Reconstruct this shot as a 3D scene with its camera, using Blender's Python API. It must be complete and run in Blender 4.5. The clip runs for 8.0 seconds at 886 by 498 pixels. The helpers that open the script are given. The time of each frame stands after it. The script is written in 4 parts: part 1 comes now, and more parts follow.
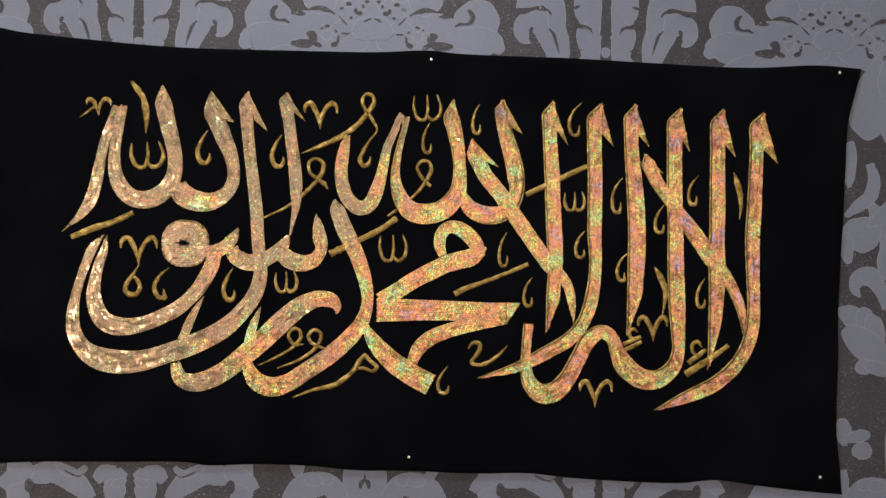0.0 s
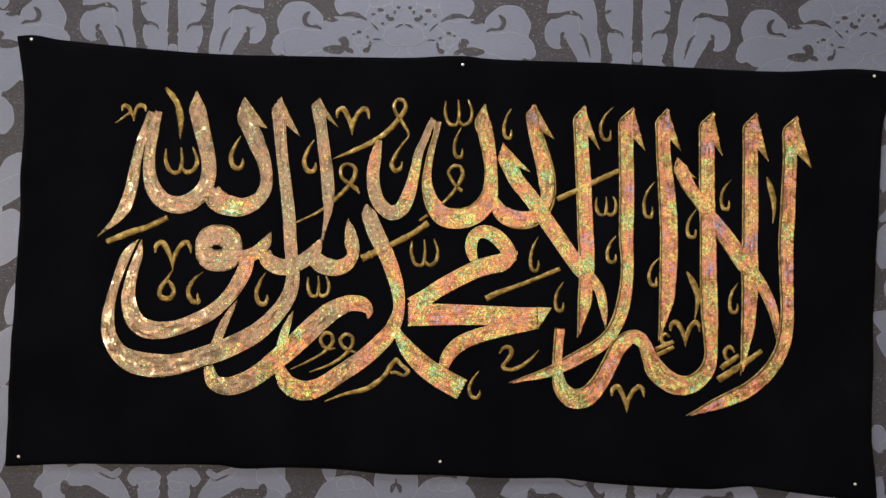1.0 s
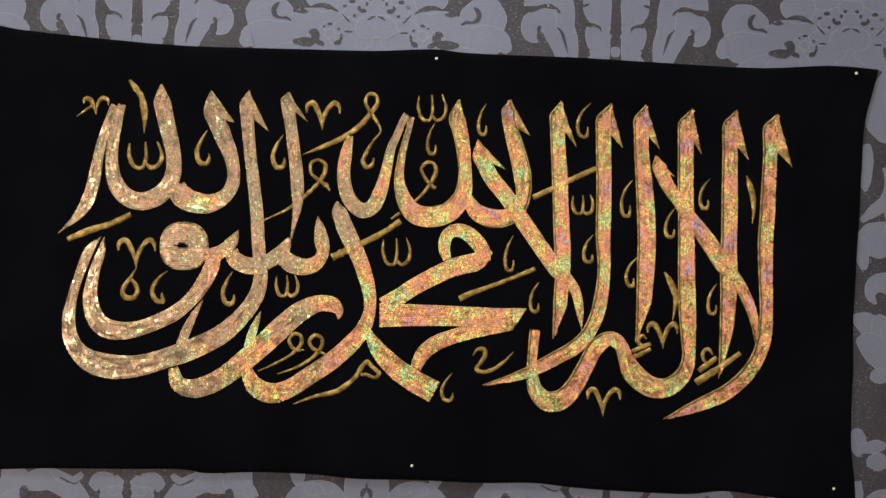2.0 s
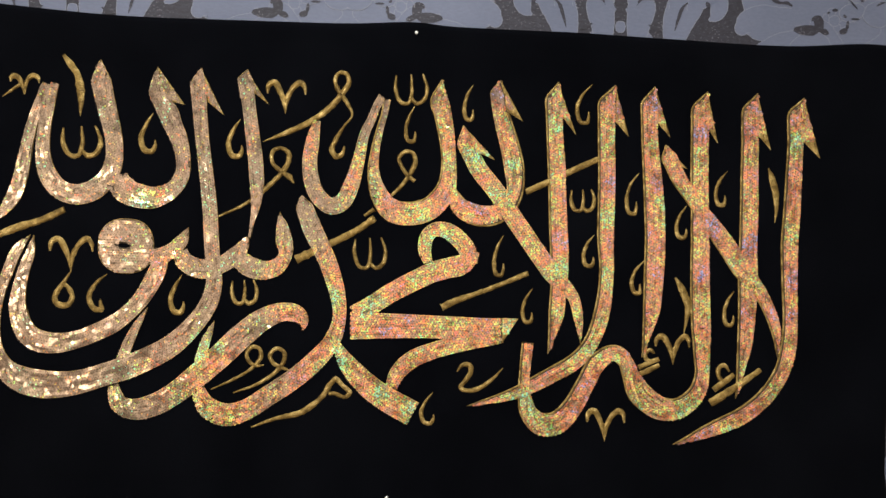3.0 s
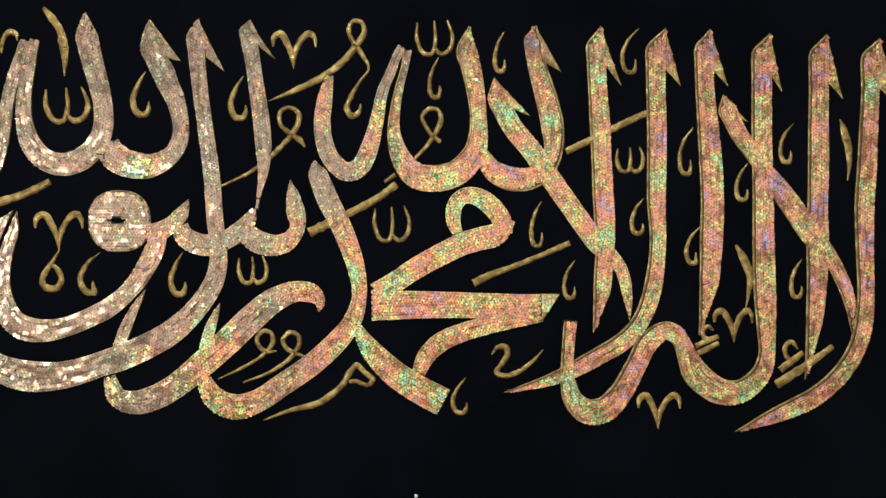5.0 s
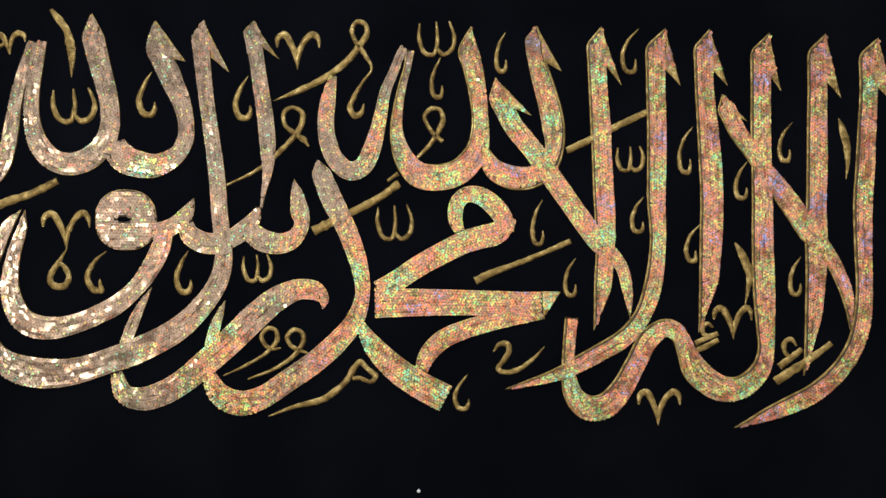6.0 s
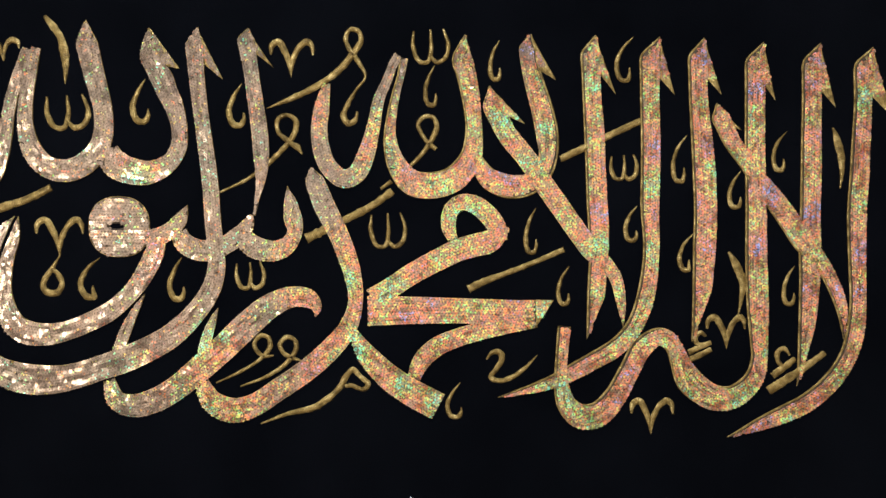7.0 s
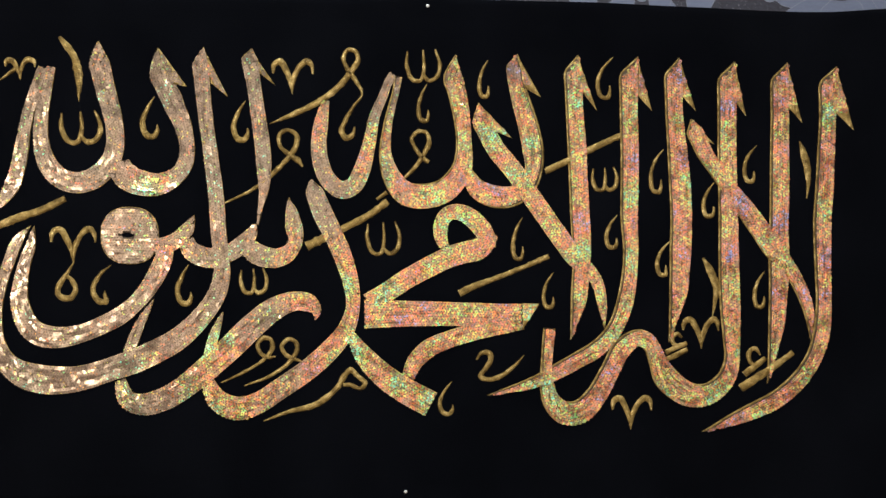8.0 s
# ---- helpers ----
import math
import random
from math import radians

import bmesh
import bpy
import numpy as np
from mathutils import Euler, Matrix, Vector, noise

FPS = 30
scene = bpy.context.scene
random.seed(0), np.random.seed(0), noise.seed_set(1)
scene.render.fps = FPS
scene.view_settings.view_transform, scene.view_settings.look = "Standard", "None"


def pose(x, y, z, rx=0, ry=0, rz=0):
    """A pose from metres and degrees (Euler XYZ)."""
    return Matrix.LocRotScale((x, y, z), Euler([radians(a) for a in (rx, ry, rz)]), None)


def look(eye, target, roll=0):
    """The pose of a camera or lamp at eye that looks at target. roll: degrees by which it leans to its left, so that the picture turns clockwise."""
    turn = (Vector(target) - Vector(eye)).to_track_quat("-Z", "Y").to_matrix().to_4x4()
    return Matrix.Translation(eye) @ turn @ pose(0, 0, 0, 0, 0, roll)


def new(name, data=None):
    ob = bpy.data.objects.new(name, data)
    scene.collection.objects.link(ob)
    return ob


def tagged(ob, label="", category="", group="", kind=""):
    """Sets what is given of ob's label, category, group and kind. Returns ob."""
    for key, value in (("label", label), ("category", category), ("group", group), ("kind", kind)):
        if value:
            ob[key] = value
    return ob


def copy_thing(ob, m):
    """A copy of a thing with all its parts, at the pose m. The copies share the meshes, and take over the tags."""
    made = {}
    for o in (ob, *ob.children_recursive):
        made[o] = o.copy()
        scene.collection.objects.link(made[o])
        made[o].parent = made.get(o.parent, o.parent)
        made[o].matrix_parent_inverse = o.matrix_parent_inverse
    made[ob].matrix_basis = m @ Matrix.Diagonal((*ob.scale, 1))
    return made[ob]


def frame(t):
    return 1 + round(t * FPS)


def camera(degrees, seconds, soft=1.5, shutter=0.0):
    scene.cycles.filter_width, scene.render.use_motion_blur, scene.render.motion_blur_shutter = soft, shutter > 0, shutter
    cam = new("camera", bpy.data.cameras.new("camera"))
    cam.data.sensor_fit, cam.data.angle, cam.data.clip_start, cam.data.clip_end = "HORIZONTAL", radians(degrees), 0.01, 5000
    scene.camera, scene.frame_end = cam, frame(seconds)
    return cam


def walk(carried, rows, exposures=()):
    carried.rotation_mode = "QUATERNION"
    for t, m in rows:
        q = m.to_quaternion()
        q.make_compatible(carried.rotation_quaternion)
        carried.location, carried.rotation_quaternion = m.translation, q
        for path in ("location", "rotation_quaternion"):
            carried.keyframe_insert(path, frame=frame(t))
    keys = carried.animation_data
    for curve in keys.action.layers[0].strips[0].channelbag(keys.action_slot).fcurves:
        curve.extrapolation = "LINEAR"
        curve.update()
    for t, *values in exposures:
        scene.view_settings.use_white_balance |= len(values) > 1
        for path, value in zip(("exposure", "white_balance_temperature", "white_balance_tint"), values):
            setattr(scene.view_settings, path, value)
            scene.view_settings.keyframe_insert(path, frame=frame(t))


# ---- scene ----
cam = camera(68.0, 8.0, soft=1.5)
PATH = [
    (0, (0.0225, -0.7566, 1.4933), (0.0592, 1.2430, 1.4988), 0.96),
    (0.5, (0.0040, -0.7583, 1.4924), (0.0139, 1.2416, 1.5048), 0.59),
    (1, (-0.0005, -0.7579, 1.4949), (0.0018, 1.2420, 1.5086), 0.98),
    (1.5, (0.0120, -0.7573, 1.4961), (0.0260, 1.2426, 1.5091), 1.15),
    (1.7, (0.0161, -0.7558, 1.4977), (0.0358, 1.2441, 1.5038), 1.15),
    (2.8, (0.0324, -0.6589, 1.4999), (0.0750, 1.3407, 1.4992), 1.44),
    (3, (0.0361, -0.6478, 1.5022), (0.0805, 1.3518, 1.4997), 1.42),
    (3.5, (0.0466, -0.6153, 1.4998), (0.0999, 1.3840, 1.4931), 1.25),
    (4, (0.0442, -0.5931, 1.4895), (0.0849, 1.4063, 1.4667), 0.56),
    (4.5, (0.0290, -0.5733, 1.4843), (0.0528, 1.4263, 1.4488), 0.08),
    (4.7, (0.0209, -0.5745, 1.4846), (0.0449, 1.4250, 1.4470), 0.24),
    (5.8, (0.0148, -0.5848, 1.4878), (0.0371, 1.4146, 1.4413), 0.33),
    (6, (0.0173, -0.5846, 1.4847), (0.0330, 1.4149, 1.4419), 0.23),
    (6.5, (0.0179, -0.5849, 1.4850), (0.0273, 1.4147, 1.4425), 0.52),
    (7, (0.0242, -0.5841, 1.4925), (0.0368, 1.4154, 1.4473), 0.45),
    (7.5, (0.0267, -0.5973, 1.4940), (0.0450, 1.4022, 1.4541), 0.33),
    (8, (0.0259, -0.6210, 1.4973), (0.0555, 1.3785, 1.4603), 0.36),
]
walk(cam, [(t, look(eye, target, roll)) for t, eye, target, roll in PATH],
     exposures=[(0.0, 0.12, 7100, 11), (1.7, 0.12, 7100, 11), (3.0, 0.12, 6600, 10), (4.5, 0.15, 5800, 8), (7.0, 0.13, 5800, 8), (8.0, 0.1, 6200, 9)])

# ---- light: lamps added out of view, two in an opening in the rear wall, a dim sky behind it ----
world = bpy.data.worlds.new("world")
scene.world = world
world.use_nodes = True
sky = world.node_tree.nodes.new("ShaderNodeTexSky")
sky.sky_type, sky.sun_disc, sky.sun_elevation, sky.sun_rotation = "NISHITA", False, radians(30), radians(200)
backdrop_node = world.node_tree.nodes["Background"]
backdrop_node.inputs["Strength"].default_value = 0.06
world.node_tree.links.new(sky.outputs[0], backdrop_node.inputs["Color"])

ROOM_W, ROOM_E, ROOM_S, ROOM_H = -4.2, 3.4, -3.6, 2.7
OPENING_X, OPENING_Z, OPENING_W, OPENING_H = -0.35, 1.4, 7.1, 2.3


def area_lamp(name, width, height, watts, colour, eye, target):
    data = bpy.data.lights.new(name, "AREA")
    data.shape, data.size, data.size_y, data.energy, data.color = "RECTANGLE", width, height, watts, colour
    ob = new(name, data)
    ob.matrix_world = look(eye, target)
    return ob


# added lamps: a wide fill and a small glint lamp at the rear, and an overhead fill
area_lamp("rear_fill", 5.8, OPENING_H - 0.1, 37.0, (1.0, 0.94, 0.86), (0.2, ROOM_S - 0.06, OPENING_Z), (0.2, 0, OPENING_Z))
area_lamp("left_glint_lamp", 0.38, 0.5, 58.0, (1.0, 0.94, 0.82), (-3.3, ROOM_S - 0.04, 1.25), (-3.3, 0, 1.25))
# bare lamp added overhead to brighten the papered wall from above
area_lamp("overhead_fill", 0.4, 0.4, 16.0, (0.95, 0.98, 1.0), (-0.2, -0.85, ROOM_H - 0.02), (-0.2, -0.85, 0))


# ---- materials ----
def material(name, colour, rough=0.6, metal=0.0):
    m = bpy.data.materials.new(name)
    m.use_nodes = True
    b = m.node_tree.nodes["Principled BSDF"]
    b.inputs["Base Color"].default_value = (*colour, 1)
    b.inputs["Roughness"].default_value = rough
    b.inputs["Metallic"].default_value = metal
    return m, m.node_tree, b


def node(tree, kind, **sets):
    n = tree.nodes.new("ShaderNode" + kind)
    for key, value in sets.items():
        n.inputs[key.replace("_", " ")].default_value = value
    return n


def ramp(tree, source, stops):
    r = tree.nodes.new("ShaderNodeValToRGB")
    while len(r.color_ramp.elements) < len(stops):
        r.color_ramp.elements.new(0.5)
    for e, (at, colour) in zip(r.color_ramp.elements, stops):
        e.position, e.color = at, (*colour, 1)
    tree.links.new(source, r.inputs[0])
    return r


def bump(tree, shader, height, strength, distance):
    b = tree.nodes.new("ShaderNodeBump")
    b.inputs["Strength"].default_value, b.inputs["Distance"].default_value = strength, distance
    tree.links.new(height, b.inputs["Height"])
    tree.links.new(b.outputs[0], shader.inputs["Normal"])
    return b


def place(tree, scale=(1, 1, 1), source="Object"):
    co = tree.nodes.new("ShaderNodeTexCoord")
    mp = tree.nodes.new("ShaderNodeMapping")
    mp.inputs["Scale"].default_value = scale
    tree.links.new(co.outputs[source], mp.inputs[0])
    return mp.outputs[0]


def mix(tree, a, b, factor, blend="MIX"):
    n = tree.nodes.new("ShaderNodeMix")
    n.data_type, n.blend_type = "RGBA", blend
    for socket, value in ((n.inputs[0], factor), (n.inputs[6], a), (n.inputs[7], b)):
        if isinstance(value, (int, float)):
            socket.default_value = value
        elif isinstance(value, tuple):
            socket.default_value = (*value, 1)
        else:
            tree.links.new(value, socket)
    return n.outputs[2]


def velvet_material():
    m, t, b = material("black_velvet", (0.006, 0.006, 0.007), 0.95)
    b.inputs["Specular IOR Level"].default_value = 0.02
    b.inputs["Sheen Weight"].default_value = 0.008
    b.inputs["Sheen Roughness"].default_value = 0.5
    fine = node(t, "TexNoise", Scale=900.0, Detail=2.0)
    t.links.new(place(t), fine.inputs["Vector"])
    wide = node(t, "TexNoise", Scale=9.0, Detail=4.0)
    t.links.new(place(t), wide.inputs["Vector"])
    r = ramp(t, wide.outputs["Fac"], [(0.3, (0.0017, 0.002, 0.0032)), (0.75, (0.0036, 0.0041, 0.0062))])
    t.links.new(r.outputs[0], b.inputs["Base Color"])
    bump(t, b, fine.outputs["Fac"], 0.4, 0.0006)
    return m


def thread_material():
    """Satin-stitched olive-gold thread; the stitches run slantwise across the stroke."""
    m, t, b = material("gold_thread", (0.36, 0.24, 0.08), 0.33, 0.5)
    uv = place(t, (1, 1, 1), "UV")
    wave = node(t, "TexWave", Scale=210.0, Distortion=5.0, Detail=3.0, Detail_Scale=2.5)
    t.links.new(uv, wave.inputs["Vector"])
    patch = node(t, "TexNoise", Scale=120.0, Detail=4.0, Roughness=0.65)
    t.links.new(place(t), patch.inputs["Vector"])
    # thread tone, with satin highlights and groove shade put into the colour
    r = ramp(t, patch.outputs["Fac"], [(0.34, (0.2, 0.125, 0.032)), (0.52, (0.5, 0.33, 0.095)), (0.68, (0.9, 0.66, 0.25))])
    dark = mix(t, (0.3, 0.27, 0.22), (1, 1, 1), wave.outputs["Fac"])
    t.links.new(mix(t, r.outputs[0], dark, 0.5, "MULTIPLY"), b.inputs["Base Color"])
    rise = mix(t, wave.outputs["Fac"], patch.outputs["Fac"], 0.6)
    bump(t, b, rise, 0.8, 0.0009)
    return m


def backing_material():
    # dark for the black cloth and the shade in stitch holes and cord gaps
    m, t, b = material("dark_gold_backing", (0.05, 0.032, 0.014), 0.8)
    grain = node(t, "TexNoise", Scale=700.0, Detail=2.0)
    t.links.new(place(t), grain.inputs["Vector"])
    r = ramp(t, grain.outputs["Fac"], [(0.3, (0.035, 0.024, 0.013)), (0.7, (0.09, 0.06, 0.032))])
    t.links.new(r.outputs[0], b.inputs["Base Color"])
    bump(t, b, grain.outputs["Fac"], 0.5, 0.0004)
    return m


def sequin_material():
    """Holographic gold foil: tan where it lies dull; its diffraction colours are painted on as fine coral, yellow,
    green and violet grains in drifting patches.
    """
    m, t, b = material("holographic_gold_sequins", (0.5, 0.36, 0.25), 0.23, 0.54)
    geo = t.nodes.new("ShaderNodeNewGeometry")
    pos = place(t)

    def sum_of(a, factor, c):
        n = t.nodes.new("ShaderNodeMath")
        n.operation = "MULTIPLY_ADD"
        n.inputs[1].default_value = factor
        t.links.new(a, n.inputs[0])
        if isinstance(c, (int, float)):
            n.inputs[2].default_value = c
        else:
            t.links.new(c, n.inputs[2])
        return n.outputs[0]

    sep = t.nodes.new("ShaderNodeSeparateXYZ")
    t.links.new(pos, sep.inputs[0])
    # the embossed grains of the foil, each with three numbers of its own
    grain = node(t, "TexVoronoi", Scale=720.0)
    t.links.new(pos, grain.inputs["Vector"])
    own = t.nodes.new("ShaderNodeSeparateColor")
    t.links.new(grain.outputs["Color"], own.inputs[0])
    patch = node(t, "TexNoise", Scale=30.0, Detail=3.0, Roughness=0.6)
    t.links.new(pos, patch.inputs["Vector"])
    # rainbow fixed in the colour by place, lower in hue towards the right
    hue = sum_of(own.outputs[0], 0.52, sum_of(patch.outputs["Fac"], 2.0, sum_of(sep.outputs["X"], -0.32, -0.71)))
    diffraction_hue = ramp(t, hue, [(0.0, (0.45, 0.5, 0.95)), (0.07, (0.72, 0.4, 0.62)), (0.15, (1.0, 0.3, 0.2)), (0.42, (1.0, 0.3, 0.12)),
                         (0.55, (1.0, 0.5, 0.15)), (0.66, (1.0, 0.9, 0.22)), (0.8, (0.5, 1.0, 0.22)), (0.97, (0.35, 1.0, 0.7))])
    # how strongly the diffraction colour is painted on: more towards the lower right of the cloth
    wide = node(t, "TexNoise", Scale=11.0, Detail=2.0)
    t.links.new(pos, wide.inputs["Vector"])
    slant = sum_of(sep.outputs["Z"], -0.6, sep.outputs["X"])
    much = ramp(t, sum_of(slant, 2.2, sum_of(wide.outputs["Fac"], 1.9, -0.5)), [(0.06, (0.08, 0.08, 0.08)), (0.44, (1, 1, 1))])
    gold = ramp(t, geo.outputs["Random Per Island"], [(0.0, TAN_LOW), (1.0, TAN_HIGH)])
    tint = mix(t, gold.outputs[0], diffraction_hue.outputs[0], 0.2)
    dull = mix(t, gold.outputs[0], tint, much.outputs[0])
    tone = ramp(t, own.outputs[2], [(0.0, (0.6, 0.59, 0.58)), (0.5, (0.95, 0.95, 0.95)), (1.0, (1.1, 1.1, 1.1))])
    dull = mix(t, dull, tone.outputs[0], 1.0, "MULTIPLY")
    # glints painted as full rainbow colour on some grains
    painted_glint = ramp(t, sum_of(much.outputs[0], 0.36, own.outputs[1]), [(0.95, (0.0, 0.0, 0.0)), (0.99, (1, 1, 1))])
    t.links.new(mix(t, dull, diffraction_hue.outputs[0], painted_glint.outputs[0]), b.inputs["Base Color"])
    return m


TAN_LOW, TAN_HIGH = (0.36, 0.25, 0.174), (0.46, 0.323, 0.228)


def paper_material(name, low, high, rough, metal, flecks):
    m, t, b = material(name, low, rough, metal)
    weave = node(t, "TexNoise", Scale=1.0, Detail=3.0)
    t.links.new(place(t, (190, 190, 430)), weave.inputs["Vector"])
    stain = node(t, "TexNoise", Scale=11.0, Detail=4.0)
    t.links.new(place(t), stain.inputs["Vector"])
    r = ramp(t, stain.outputs["Fac"], [(0.3, low), (0.7, high)])
    colour = r.outputs[0]
    if flecks:
        f = ramp(t, weave.outputs["Fac"], [(0.38, (0.68, 0.66, 0.67)), (0.6, (1, 1, 1))])
        colour = mix(t, colour, f.outputs[0], 0.85, "MULTIPLY")
        speck = node(t, "TexNoise", Scale=1.0, Detail=2.0)
        t.links.new(place(t, (330, 330, 520)), speck.inputs["Vector"])
        where = ramp(t, speck.outputs["Fac"], [(0.61, (0, 0, 0)), (0.68, (1, 1, 1))])
        patch = node(t, "TexNoise", Scale=22.0, Detail=2.0)
        t.links.new(place(t), patch.inputs["Vector"])
        worn = ramp(t, patch.outputs["Fac"], [(0.42, (0.15, 0.15, 0.15)), (0.62, (0.9, 0.9, 0.9))])
        colour = mix(t, colour, (0.26, 0.26, 0.3), mix(t, where.outputs[0], worn.outputs[0], 1.0, "MULTIPLY"))
    else:
        f = ramp(t, weave.outputs["Fac"], [(0.35, (0.9, 0.9, 0.91)), (0.65, (1, 1, 1))])
        colour = mix(t, colour, f.outputs[0], 0.8, "MULTIPLY")
    t.links.new(colour, b.inputs["Base Color"])
    bump(t, b, weave.outputs["Fac"], 0.25, 0.0005)
    return m


def plaster_material(name, colour):
    m, t, b = material(name, colour, 0.85)
    n = node(t, "TexNoise", Scale=6.0, Detail=6.0)
    t.links.new(place(t), n.inputs["Vector"])
    r = ramp(t, n.outputs["Fac"], [(0.3, tuple(0.92 * c for c in colour)), (0.7, colour)])
    t.links.new(r.outputs[0], b.inputs["Base Color"])
    bump(t, b, n.outputs["Fac"], 0.1, 0.004)
    return m


def wood_floor_material():
    m, t, b = material("floor_wood", (0.22, 0.13, 0.07), 0.45)
    n = node(t, "TexNoise", Scale=4.0, Detail=6.0)
    t.links.new(place(t, (1, 12, 1)), n.inputs["Vector"])
    r = ramp(t, n.outputs["Fac"], [(0.3, (0.13, 0.075, 0.04)), (0.7, (0.3, 0.18, 0.1))])
    t.links.new(r.outputs[0], b.inputs["Base Color"])
    return m


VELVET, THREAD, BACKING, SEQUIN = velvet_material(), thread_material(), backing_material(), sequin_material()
GROUND = paper_material("wallpaper_charcoal_ground", (0.031, 0.031, 0.046), (0.047, 0.047, 0.068), 0.6, 0.0, True)
SILVER = paper_material("wallpaper_silver_motif", (0.15, 0.175, 0.258), (0.183, 0.21, 0.305), 0.45, 0.1, False)
EDGING = paper_material("wallpaper_pale_edging", (0.225, 0.245, 0.315), (0.265, 0.285, 0.36), 0.4, 0.15, False)
PLASTER, WHITE = plaster_material("room_plaster", (0.5, 0.47, 0.43)), plaster_material("ceiling_white", (0.7, 0.69, 0.66))
FLOORING = wood_floor_material()
PIN, _, _ = material("pin_steel", (0.82, 0.82, 0.8), 0.35, 0.5)


# ---- building helpers ----
def mesh_object(name, verts, faces, mat, parent=None, label="", uvs=None, smooth=True):
    me = bpy.data.meshes.new(name)
    me.from_pydata([tuple(map(float, v)) for v in verts], [], faces)
    me.materials.append(mat)
    if uvs is not None:
        layer = me.uv_layers.new(name="UVMap")
        index = np.empty(len(me.loops), dtype=np.int32)
        me.loops.foreach_get("vertex_index", index)
        layer.data.foreach_set("uv", np.asarray(uvs, dtype=np.float32)[index].ravel())
    if smooth:
        me.polygons.foreach_set("use_smooth", [True] * len(me.polygons))
    ob = new(name, me)
    if parent is not None:
        ob.parent = parent
    return tagged(ob, label=label) if label else ob


def part(name, bm, mat, parent=None, label=""):
    me = bpy.data.meshes.new(name)
    bmesh.ops.recalc_face_normals(bm, faces=bm.faces)
    bm.to_mesh(me)
    bm.free()
    me.materials.append(mat)
    ob = new(name, me)
    if parent is not None:
        ob.parent = parent
    return tagged(ob, label=label) if label else ob


def box(bm, x0, x1, y0, y1, z0, z1):
    m = Matrix.Translation(((x0 + x1) / 2, (y0 + y1) / 2, (z0 + z1) / 2)) @ Matrix.Diagonal((x1 - x0, y1 - y0, z1 - z0, 1))
    bmesh.ops.create_cube(bm, size=1, matrix=m)


def spline(points, step):
    """A smooth curve through points (any number of columns), sampled about every step."""
    p = np.array(points, dtype=float)
    p = np.vstack([2 * p[0] - p[1], p, 2 * p[-1] - p[-2]])
    out = []
    for k in range(1, len(p) - 2):
        a, b, c, d = p[k - 1:k + 3]
        knots = np.cumsum([0] + [max(np.linalg.norm((v - u)[:2]), 1e-6) ** 0.5 for u, v in ((a, b), (b, c), (c, d))])
        n = max(2, int(math.ceil(np.linalg.norm((c - b)[:2]) / step)))
        for s in np.linspace(knots[1], knots[2], n, endpoint=False):
            t0, t1, t2, t3 = knots
            a1, a2, a3 = (t1 - s) / (t1 - t0) * a + (s - t0) / (t1 - t0) * b, (t2 - s) / (t2 - t1) * b + (s - t1) / (t2 - t1) * c, (t3 - s) / (t3 - t2) * c + (s - t2) / (t3 - t2) * d
            b1, b2 = (t2 - s) / (t2 - t0) * a1 + (s - t0) / (t2 - t0) * a2, (t3 - s) / (t3 - t1) * a2 + (s - t1) / (t3 - t1) * a3
            out.append((t2 - s) / (t2 - t1) * b1 + (s - t1) / (t2 - t1) * b2)
    out.append(p[-2])
    return np.array(out)


def frame_of(line):
    """Arc length, and the unit normal to the left of the way, along a sampled curve."""
    d = np.gradient(line[:, :2], axis=0)
    d /= np.maximum(np.linalg.norm(d, axis=1), 1e-9)[:, None]
    length = np.concatenate([[0], np.cumsum(np.linalg.norm(np.diff(line[:, :2], axis=0), axis=1))])
    return length, np.stack([-d[:, 1], d[:, 0]], axis=1)


def ribbon(line, profile, base):
    """Verts, faces and uv of a swept strip in millimetres: line has x, z and width; profile has (side from -1 to 1, height)."""
    length, normal = frame_of(line)
    width = np.maximum(line[:, 2], 0.25)
    k, verts, uvs, faces = len(profile), [], [], []
    for i in range(len(line)):
        for side, height in profile:
            x, z = line[i, :2] + normal[i] * side * width[i] / 2
            verts.append((x / 1000, -(base + height * min(1.0, width[i] / 3)) / 1000, z / 1000))
            uvs.append((length[i] / 1000, side * width[i] / 2000))
    for i in range(len(line) - 1):
        for j in range(k - 1):
            a = i * k + j
            faces.append((a, a + 1, a + k + 1, a + k))
    faces.append(tuple(range(k)))
    faces.append(tuple((len(line) - 1) * k + j for j in reversed(range(k))))
    return verts, faces, uvs


